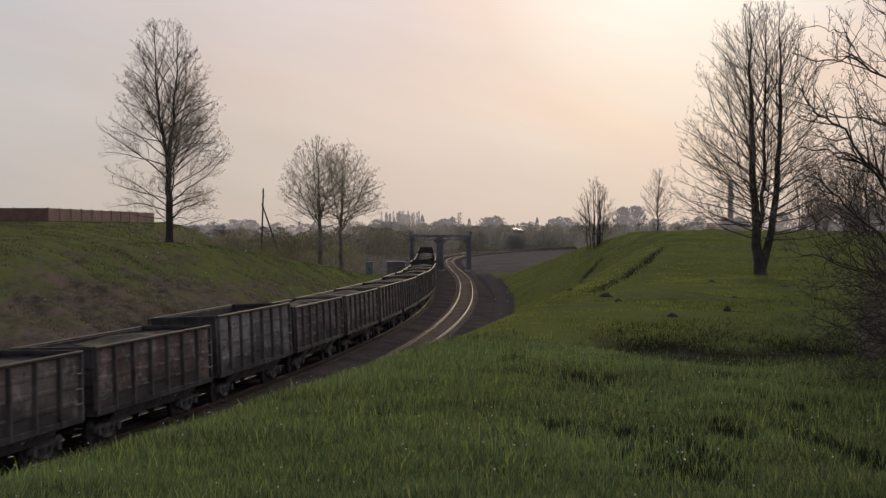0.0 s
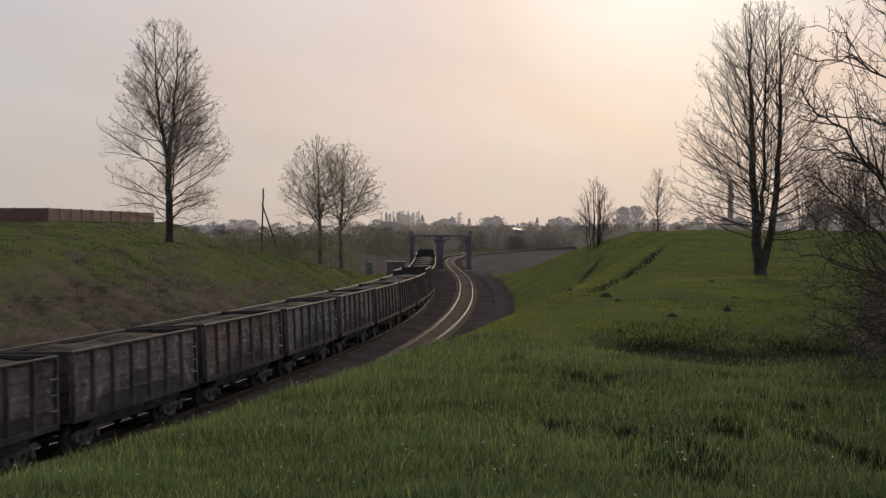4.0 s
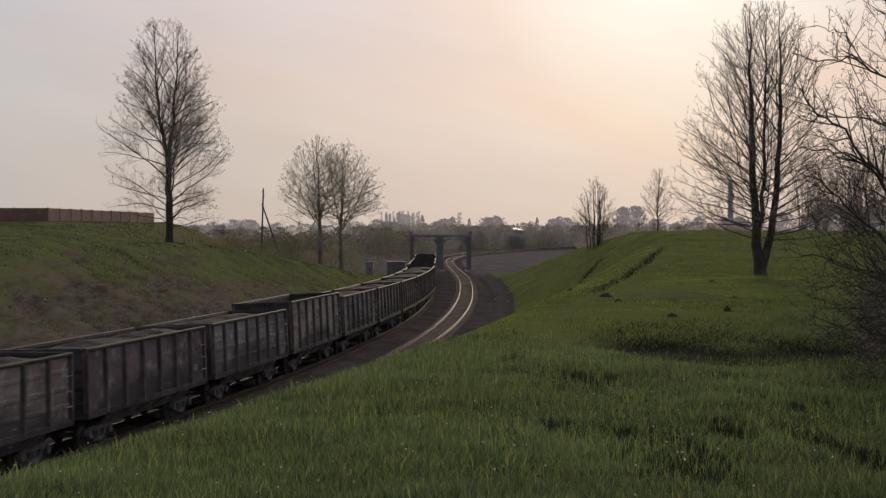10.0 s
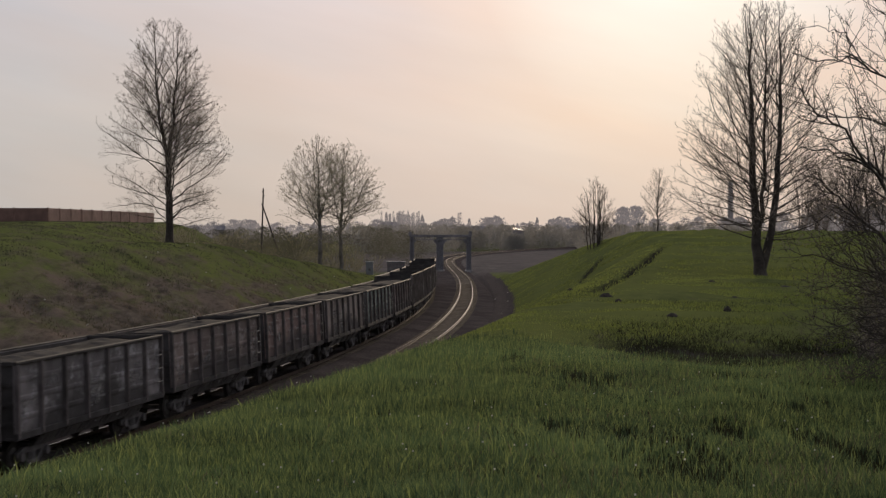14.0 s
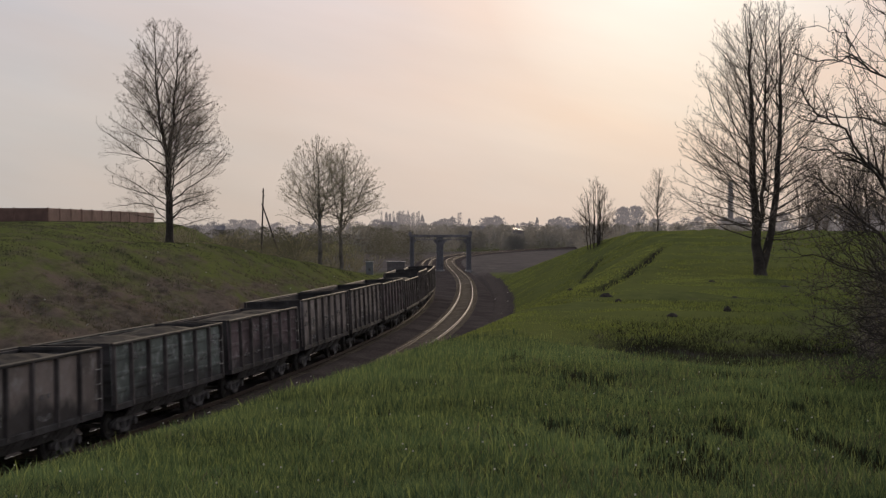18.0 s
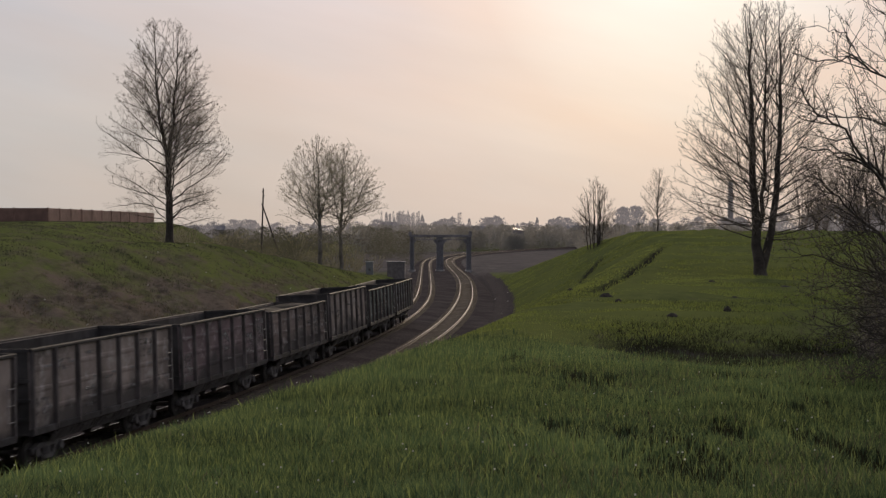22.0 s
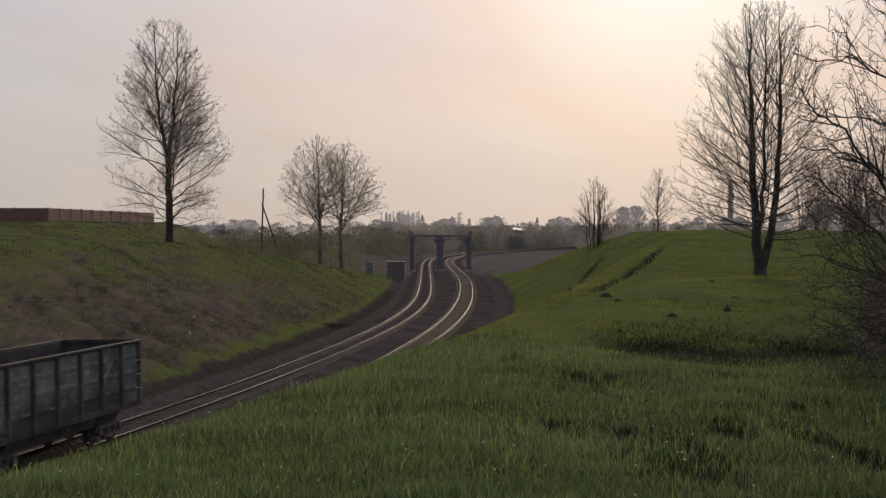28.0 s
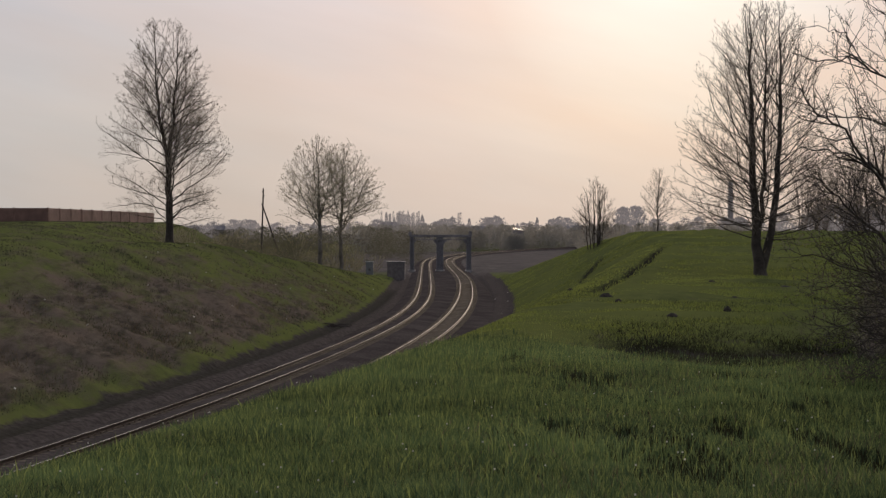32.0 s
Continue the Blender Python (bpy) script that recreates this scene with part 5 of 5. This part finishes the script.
def crowd(name, label, spots, material, seed):
    """Far trees, each a thin stem under a crown of loose sprays."""
    rnd = random.Random(seed)
    v, f = [], []
    for x, y, z, h, wide, kind in spots:
        n = {"bush": 300, "poplar": 300, "hedge": 800}.get(kind, 300)
        for i in range(n):
            t = rnd.random() ** 0.8
            if kind == "poplar":
                r = wide * 0.5 * (1.02 - t) ** 0.4
                zz = 0.05 + 0.95 * t
            elif kind == "cone":
                r, zz = wide * (1.02 - t) * 0.6, 0.1 + 0.9 * t
            else:
                r, zz = wide * math.sqrt(max(0, 1 - (2 * t - 1) ** 2)) * 0.55, (0.22 if kind == "dome" else 0.0) + (0.78 if kind == "dome" else 1.0) * t
            a, q = rnd.uniform(0, 6.283), math.sqrt(rnd.random())
            cx, cy, cz = x + math.cos(a) * r * q, y + math.sin(a) * r * q, z + zz * h
            s = h * rnd.uniform(0.024, 0.056) * {"poplar": 0.4, "hedge": 0.5}.get(kind, 1.0)
            lean, tw = rnd.uniform(-0.5, 0.5), rnd.uniform(0, 3.14)
            ux, uy = math.cos(tw) * s * 0.45, math.sin(tw) * s * 0.45
            b = len(v)
            v += [(cx - ux, cy - uy, cz), (cx + ux, cy + uy, cz - s * 0.2), (cx + ux * 0.5 + lean * s, cy + uy, cz + s), (cx - ux * 0.5 + lean * s, cy - uy, cz + s * 0.8)]
            f.append((b, b + 1, b + 2, b + 3))
        if kind in ("bush", "hedge") or y < 780:
            continue
        b = len(v)
        r = 0.012 * h
        v += [(x - r, y, z - 0.5), (x + r, y, z - 0.5), (x + r * 0.3, y, z + h * 0.8), (x - r * 0.3, y, z + h * 0.8)]
        f.append((b, b + 1, b + 2, b + 3))
    ob = link(name, mesh_of(name, v, f, material))
    return tagged(ob, label, "woods", kind="stuff")


def build_distance():
    rnd = random.Random(91)
    far, mid, near = [], [], []

    def put(spots, px, d, top, wide, kind):
        x = (px - 784) / 2778 * d
        z = gz(x, d)
        h = 7.44 + (409.4 - top) * d / 2778 - z
        spots.append((x, d, z, h, wide, kind))

    # unbroken belt along the skyline
    for i in range(270):
        px = -120 + 1810 * (i + rnd.random()) / 270
        put(far, px, rnd.uniform(780, 1250), rnd.uniform(393, 404), rnd.uniform(8, 15), rnd.choice(("dome", "dome", "bush", "cone")))
    # the taller groups that stand out of it
    for px0, px1, n, top, kind in ((673, 744, 34, 374, "poplar"), (744, 750, 1, 383, "cone"), (775, 790, 3, 388, "dome"), (808, 820, 2, 373, "poplar"), (795, 806, 2, 386, "dome"),
                                   (826, 834, 1, 386, "cone"), (855, 872, 3, 386, "dome"), (878, 898, 4, 383, "dome"), (932, 942, 1, 389, "cone"), (950, 956, 1, 386, "cone"),
                                   (970, 1030, 8, 385, "dome"), (400, 450, 6, 390, "dome"), (660, 680, 3, 388, "dome"), (1090, 1135, 7, 366, "dome"), (1150, 1180, 4, 388, "bush"),
                                   (1210, 1330, 14, 384, "dome"), (1380, 1600, 18, 378, "dome"), (1440, 1610, 16, 362, "dome"), (330, 372, 4, 400, "bush"), (-60, 0, 4, 380, "dome")):
        for i in range(n):
            put(far, rnd.uniform(px0, px1), rnd.uniform(800, 900), top + rnd.uniform(-1, 10 if n > 20 else 5), rnd.uniform(2.4, 4.2) if kind == "poplar" else rnd.uniform(7, 12), kind)
    # scrub and gardens in the valley, nearer
    for i in range(150):
        px = rnd.uniform(630, 1080)
        d = rnd.uniform(600, 700) if px < 800 else rnd.uniform(715, 780)
        put(mid, px, d, rnd.uniform(397, 414), rnd.uniform(7, 13), "bush")
    for i in range(90):
        px = rnd.uniform(270, 745)
        d = rnd.uniform(330, 520)
        put(near, px, d, rnd.uniform(402, 425), rnd.uniform(5, 9), "hedge")
    # thickets along the crest of the left bank
    for i in range(30):
        put(near, rnd.uniform(300, 540), rnd.uniform(185, 225), rnd.uniform(417, 440), rnd.uniform(2.5, 4.5), "hedge")
    for i in range(40):
        px = rnd.uniform(1040, 1320)
        put(mid, px, rnd.uniform(300, 420), rnd.uniform(396, 405), rnd.uniform(5, 8), "bush")
    for i in range(14):
        put(mid, rnd.uniform(895, 940), rnd.uniform(684, 698), rnd.uniform(410, 416), rnd.uniform(5, 8), "bush")
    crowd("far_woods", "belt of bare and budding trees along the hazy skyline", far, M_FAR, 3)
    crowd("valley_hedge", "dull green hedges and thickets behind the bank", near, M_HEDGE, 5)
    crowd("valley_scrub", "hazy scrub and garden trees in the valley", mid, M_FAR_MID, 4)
    # houses among the trees
    for px, d, w, base, top, roof in ((335, 850, 11, 4, 10.4, M_FARROOF), (383, 870, 9, 4, 10.6, M_FARROOF), (690, 860, 9, 6, 12.6, M_FARROOF), (808, 860, 8, 4, 10.5, M_FARROOF), (845, 880, 9, 4, 10.4, M_FARROOF),
                                      (1015, 850, 8, 5, 10.6, M_FARROOF)):
        x = (px - 784) / 2778 * d
        g = gz(x, d)
        root = new("far_house")
        root.matrix_basis = Matrix.Translation((x, d, g)) @ Matrix.Rotation(rnd.uniform(-0.4, 0.4), 4, "Z")
        tagged(root, "small distant village house among the trees", "house", "village houses")
        hh = top - g
        part("wall", Shape().box(-w / 2, w / 2, -3, 3, -1, hh - 2.4), M_FARWALL, root)
        rf = part("roof", Shape().prism([(-w / 2 - 0.4, -3.5, hh - 2.5), (-w / 2 - 0.4, 3.5, hh - 2.5), (-w / 2 - 0.4, 0, hh)],
                                        [(w / 2 + 0.4, -3.5, hh - 2.5), (w / 2 + 0.4, 3.5, hh - 2.5), (w / 2 + 0.4, 0, hh)]), roof, root)
        part("chimney", Shape().box(w / 4, w / 4 + 0.6, -0.3, 0.3, hh - 1.2, hh + 0.7), M_FARWALL, rf)
        for q in (-0.28, 0.0, 0.28):
            part("window", Shape().box(w * q - 0.5, w * q + 0.5, -3.04, -3.0, hh - 4.6, hh - 3.2), M_FARROOF, root)
    # low shed whose tin roof catches the evening glow
    x, d = (917 - 784) / 2778 * 708, 708
    shed = new("far_shed")
    g = gz(x, d)
    shed.matrix_basis = Matrix.Translation((x, d, g)) @ Matrix.Rotation(0.25, 4, "Z")
    tagged(shed, "distant shed with a low shining tin roof", "shed")
    hh = 8.6 - g
    part("wall", Shape().box(-2.4, 2.4, -1.1, 1.1, -1, hh - 0.95), M_FARWALL, shed)
    part("roof", Shape().prism([(-2.6, -1.2, hh + 0.10), (-2.6, 1.2, hh + 0.40), (-2.6, 1.2, hh + 0.48), (-2.6, -1.2, hh + 0.18)],
                               [(2.6, -1.2, hh - 0.85), (2.6, 1.2, hh - 0.55), (2.6, 1.2, hh - 0.47), (2.6, -1.2, hh - 0.77)]), M_TIN, shed)
    x, d = (1293 - 784) / 2778 * 900, 900
    stack = new("factory_chimney")
    stack.matrix_basis = on_ground(x, d)
    tagged(stack, "tall round factory chimney far behind the hill", "chimney")
    g = gz(x, d)
    part("shaft", Shape().bar((0, 0, -1), (0, 0, 35.5 - g), 1.9, 16, 0, 1.35), M_STACK, stack)
    part("collar", Shape().bar((0, 0, 34.4 - g), (0, 0, 35.8 - g), 1.5, 16), M_STACK, stack)


build_distance()


# ---------------------------------------------------------------- grass
def triangle_mesh(name, V, material):
    """A mesh of loose triangles from an array (n, 3, 3)."""
    n = len(V)
    me = bpy.data.meshes.new(name)
    me.vertices.add(n * 3)
    me.vertices.foreach_set("co", V.ravel())
    me.loops.add(n * 3)
    me.loops.foreach_set("vertex_index", np.arange(n * 3, dtype=np.int32))
    me.polygons.add(n)
    me.polygons.foreach_set("loop_start", np.arange(0, n * 3, 3, dtype=np.int32))
    me.materials.append(material)
    me.update(calc_edges=True)
    return me


def blades(name, label, n, d0, d1, spread, height, width, material, seed, keep, lean=0.24, far=False):
    """Single grass blades, denser towards the path; height and width grow with the spot's own scale."""
    rs = np.random.RandomState(seed)
    d = d0 * (d1 / d0) ** rs.rand(n)
    x = (rs.rand(n) * 2 - 1) * spread * d
    off = (x - track_x(d)) / np.sqrt(1 + ((track_x(d + 1) - track_x(d - 1)) / 2) ** 2)
    ok = keep(x, d, off - spacing(d), -off, rs.rand(n))
    x, d = x[ok], d[ok]
    n = len(x)
    z = ground_z(x, d)
    lump = np.array([noise.noise(Vector((a * 0.55, b * 0.55, 3.0))) + 0.6 * noise.noise(Vector((a * 2.1, b * 2.1, 8.0))) for a, b in zip(x, d)])
    h = height(d) * (0.55 + 0.75 * rs.rand(n)) * np.clip(1 + 0.38 * lump, 0.45, 1.6)
    w = width(d) * (0.7 + 0.6 * rs.rand(n))
    a = rs.rand(n) * 6.283
    la = rs.rand(n) * 6.283
    ln = h * lean * (0.2 + rs.rand(n))
    ux, uy = np.cos(a) * w / 2, np.sin(a) * w / 2
    lx, ly = np.cos(la) * ln, np.sin(la) * ln
    z = z - 0.03
    if far:
        V = np.stack([np.stack([x - ux, d - uy, z], 1), np.stack([x + ux, d + uy, z], 1), np.stack([x + lx, d + ly, z + h * (1 - 0.25 * lean)], 1)], 1)
        return tagged(new(name, triangle_mesh(name, V, material)), label, "grass", kind="stuff")
    V = np.empty((n, 5, 3))
    V[:, 0] = np.stack([x - ux, d - uy, z], 1)
    V[:, 1] = np.stack([x + ux, d + uy, z], 1)
    V[:, 2] = np.stack([x + ux * 0.8 + lx * 0.35, d + uy * 0.8 + ly * 0.35, z + h * 0.6], 1)
    V[:, 3] = np.stack([x - ux * 0.8 + lx * 0.35, d - uy * 0.8 + ly * 0.35, z + h * 0.6], 1)
    V[:, 4] = np.stack([x + lx, d + ly, z + h * (1 - 0.25 * lean)], 1)
    base = np.arange(n) * 5
    me = bpy.data.meshes.new(name)
    me.vertices.add(n * 5)
    me.vertices.foreach_set("co", V.ravel())
    loops = np.stack([base, base + 1, base + 2, base + 3, base + 3, base + 2, base + 4], 1)
    me.loops.add(n * 7)
    me.loops.foreach_set("vertex_index", loops.ravel().astype(np.int32))
    me.polygons.add(n * 2)
    me.polygons.foreach_set("loop_start", np.stack([np.arange(n) * 7, np.arange(n) * 7 + 4], 1).ravel().astype(np.int32))
    me.materials.append(material)
    me.update(calc_edges=True)
    ob = new(name, me)
    return tagged(ob, label, "grass", kind="stuff")


def round_about():
    """Grass beside and behind the standing place."""
    rs = np.random.RandomState(31)
    n = 70000
    x, y = rs.uniform(-9, 26, n), rs.uniform(-22, 36, n)
    dy = (track_x(y + 1) - track_x(y - 1)) / 2
    w = (x - track_x(y)) / np.sqrt(1 + dy * dy) - spacing(y)
    ok = (w > 5) & ((y < 6) | (np.abs(x) > 0.39 * y)) & (np.hypot(x, y) > 1.2)
    x, y = x[ok], y[ok]
    n = len(x)
    z = ground_z(x, y) - 0.03
    h, a, la = 0.12 + 0.14 * rs.rand(n), rs.rand(n) * 6.283, rs.rand(n) * 6.283
    ux, uy, lx, ly = np.cos(a) * 0.007, np.sin(a) * 0.007, np.cos(la) * h * 0.25, np.sin(la) * h * 0.25
    V = np.stack([np.stack([x - ux, y - uy, z], 1), np.stack([x + ux, y + uy, z], 1), np.stack([x + lx, y + ly, z + h], 1)], 1)
    me = triangle_mesh("side_grass", V, M_GRASS)
    tagged(new("side_grass", me), "green grass beside the standing place", "grass", kind="stuff")


def build_specks():
    """Pale seed heads in the meadow and scraps of litter on the bank."""
    rnd = random.Random(17)
    pale = mat("pale_petals", (0.7, 0.68, 0.62), 0.7, 0, 5, 0.2, trans=0.3)
    s = Shape()
    for i in range(150):
        y = 8 * (34 / 8) ** rnd.random()
        x = rnd.uniform(-0.29, 0.29) * y
        if x - float(track_x(y)) - 4.4 < 6:
            continue
        z = gz(x, y) + rnd.uniform(0.10, 0.24)
        s.bar((x, y, z - 0.006), (x, y, z + 0.006), 0.007, 5)
    tagged(link("seed_heads", s.mesh("seed_heads", pale)), "pale seed heads scattered in the grass", "flowers", kind="stuff")
    for i in range(52):
        y = rnd.uniform(58, 190)
        x = float(track_x(y)) - rnd.uniform(5.5, 19) if i < 34 else float(track_x(y) + spacing(y)) + rnd.uniform(2.6, 5.4)
        r = rnd.uniform(0.04, 0.10)
        sc = Shape().prism([(-r, -r * 0.6, 0), (r, -r * 0.7, 0.02), (r * 0.8, r * 0.6, 0.03), (-r * 0.7, r * 0.5, 0.01)],
                           [(-r, -r * 0.6, 0.02), (r, -r * 0.7, 0.05), (r * 0.8, r * 0.6, 0.06), (-r * 0.7, r * 0.5, 0.03)])
        o = link("litter_scrap", sc.mesh("litter_scrap", pale), None, Matrix.Translation((x, y, gz(x, y) + (0.14 if i < 34 else 0.03))) @ Matrix.Rotation(rnd.uniform(0, 6), 4, "Z") @ Matrix.Rotation(0.5, 4, "X"))
        tagged(o, "pale scrap of litter lying beside the line", "litter", "litter along the line")


def build_grass():
    hollow = lambda x, d: np.exp(-((d - 36.0 + 0.6 * np.clip(x - 5, 0, 7)) / (5.0 + 0.6 * np.clip(x - 5, 0, 5))) ** 2) * smooth01(2.2, 5.0, x - 0.02 * d)
    patch = lambda x, d, s, o: np.array([noise.noise(Vector((a * s, b * s, o))) for a, b in zip(x, d)])
    blotch = worn_places
    blades("rotten_tufts", "dark rotten tufts in worn places of the turf", 30000, 10, 31, 0.30, lambda d: 0.09 + 0 * d, lambda d: 0.012 + 0 * d, M_WEED, 7,
           lambda x, d, w, u, r: (w > 5) & (blotch(x, d) > 0.3))
    blades("dull_tufts", "dull dark tufts among the spring grass", 90000, 9, 32, 0.30, lambda d: 0.14 + 0 * d, lambda d: 0.008 + 0.0003 * d, M_WEED, 14,
           lambda x, d, w, u, r: (w > 5) & (patch(x, d, 1.1, 31.0) + 0.5 * patch(x, d, 3.0, 33.0) + 0.16 * np.clip(x, -1, 3.5) > 0.32), 0.4)
    sward = lambda x, d, w, u, r: (w > 4.9) & (r > 0.84 * hollow(x, d)) & (r > 0.84 * blotch(x, d)) & (r > 0.45 * smooth01(-0.1, -0.4, patch(x, d, 0.9, 5.0)))
    blades("meadow_grass", "fresh green spring grass on the near bank", 230000, 8.2, 18, 0.295, lambda d: 0.14 + 0.0015 * d, lambda d: 0.0042 + 0.00032 * d, M_GRASS, 1, sward, 0.36)
    blades("meadow_grass", "fresh green spring grass on the near bank", 215000, 18, 37, 0.295, lambda d: 0.15 + 0.0015 * d, lambda d: 0.0062 + 0.00042 * d, M_GRASS, 21, sward, 0.36, True)
    blades("tall_grass", "taller tufts standing out of the meadow grass", 22000, 7.5, 40, 0.31, lambda d: 0.25 + 0 * d, lambda d: 0.006 + 0.0004 * d, M_GRASS, 8,
           lambda x, d, w, u, r: (w > 5.2) & (r > hollow(x, d)) & (blotch(x, d) < 0.2) & (patch(x, d, 1.4, 7.0) > 0.05), 0.4)
    blades("withered_stems", "withered stems among the spring grass", 40000, 8.2, 36, 0.30, lambda d: 0.17 + 0 * d, lambda d: 0.005 + 0.0003 * d, M_DRY, 6,
           lambda x, d, w, u, r: (w > 4.9) & (blotch(x, d) < 0.25) & (patch(x, d, 0.35, 9.0) > -0.1) & (r < 0.12 + 0.88 * smooth01(-1, 4, x)), 0.5)
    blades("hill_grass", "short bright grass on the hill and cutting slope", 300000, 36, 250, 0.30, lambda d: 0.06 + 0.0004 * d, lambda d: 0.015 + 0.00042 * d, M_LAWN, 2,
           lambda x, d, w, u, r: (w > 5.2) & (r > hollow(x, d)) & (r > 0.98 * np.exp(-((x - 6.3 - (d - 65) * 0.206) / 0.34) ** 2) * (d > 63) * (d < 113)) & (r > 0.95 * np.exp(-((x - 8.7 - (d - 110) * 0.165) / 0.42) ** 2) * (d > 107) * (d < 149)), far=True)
    blades("hill_tufts", "darker grass tufts scattered over the hill", 60000, 44, 130, 0.30, lambda d: 0.10 + 0 * d, lambda d: 0.016 + 0.0002 * d, M_BANK, 12,
           lambda x, d, w, u, r: (w > 6) & (patch(x, d, 0.9, 21.0) + 0.5 * patch(x, d, 0.15, 22.0) > 0.30), far=True)
    blades("dry_weeds", "withered weeds in the hollow, darkened with its shade", 270000, 24, 50, 0.33, lambda d: 0.17 + 0 * d, lambda d: 0.018 + 0 * d, M_WEED, 3,
           lambda x, d, w, u, r: (w > 5) & (r < 1.3 * hollow(x, d) * np.clip(1.0 + 1.3 * patch(x, d, 0.6, 4.0), 0, 1.3)), 0.7, far=True)
    # dark blades laid along the furrow to draw its shade
    blades("ditch_weeds", "dark low blades for the shade in the drainage furrow", 60000, 62, 114, 0.20, lambda d: 0.03 + 0 * d, lambda d: 0.014 + 0 * d, M_WEED, 9,
           lambda x, d, w, u, r: r < np.exp(-((x - 6.3 - (d - 65) * 0.206) / 0.27) ** 2) * (d > 63) * (d < 113), far=True)
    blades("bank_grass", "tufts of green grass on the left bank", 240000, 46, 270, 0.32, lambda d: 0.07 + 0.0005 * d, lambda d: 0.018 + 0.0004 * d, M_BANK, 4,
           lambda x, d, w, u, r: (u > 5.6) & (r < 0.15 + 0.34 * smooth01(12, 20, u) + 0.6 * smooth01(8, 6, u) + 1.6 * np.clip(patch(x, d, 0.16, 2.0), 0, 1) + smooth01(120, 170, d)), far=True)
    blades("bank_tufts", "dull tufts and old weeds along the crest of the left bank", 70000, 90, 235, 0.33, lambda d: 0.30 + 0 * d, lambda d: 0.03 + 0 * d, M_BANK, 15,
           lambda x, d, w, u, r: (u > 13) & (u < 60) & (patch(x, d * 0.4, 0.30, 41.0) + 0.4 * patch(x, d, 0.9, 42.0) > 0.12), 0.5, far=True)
    blades("withered_grass", "withered brown grass on the left slope", 220000, 46, 190, 0.32, lambda d: 0.11 + 0.0006 * d, lambda d: 0.016 + 0.0003 * d, M_DRY, 5,
           lambda x, d, w, u, r: (u > 6.0) & (u < 18) & (r < 0.8 * smooth01(17, 9, u) * (0.35 + 2.0 * np.clip(patch(x, d, 0.22, 6.0) + 0.1, 0, 1))), far=True)


build_grass()
round_about()
build_specks()

motions()
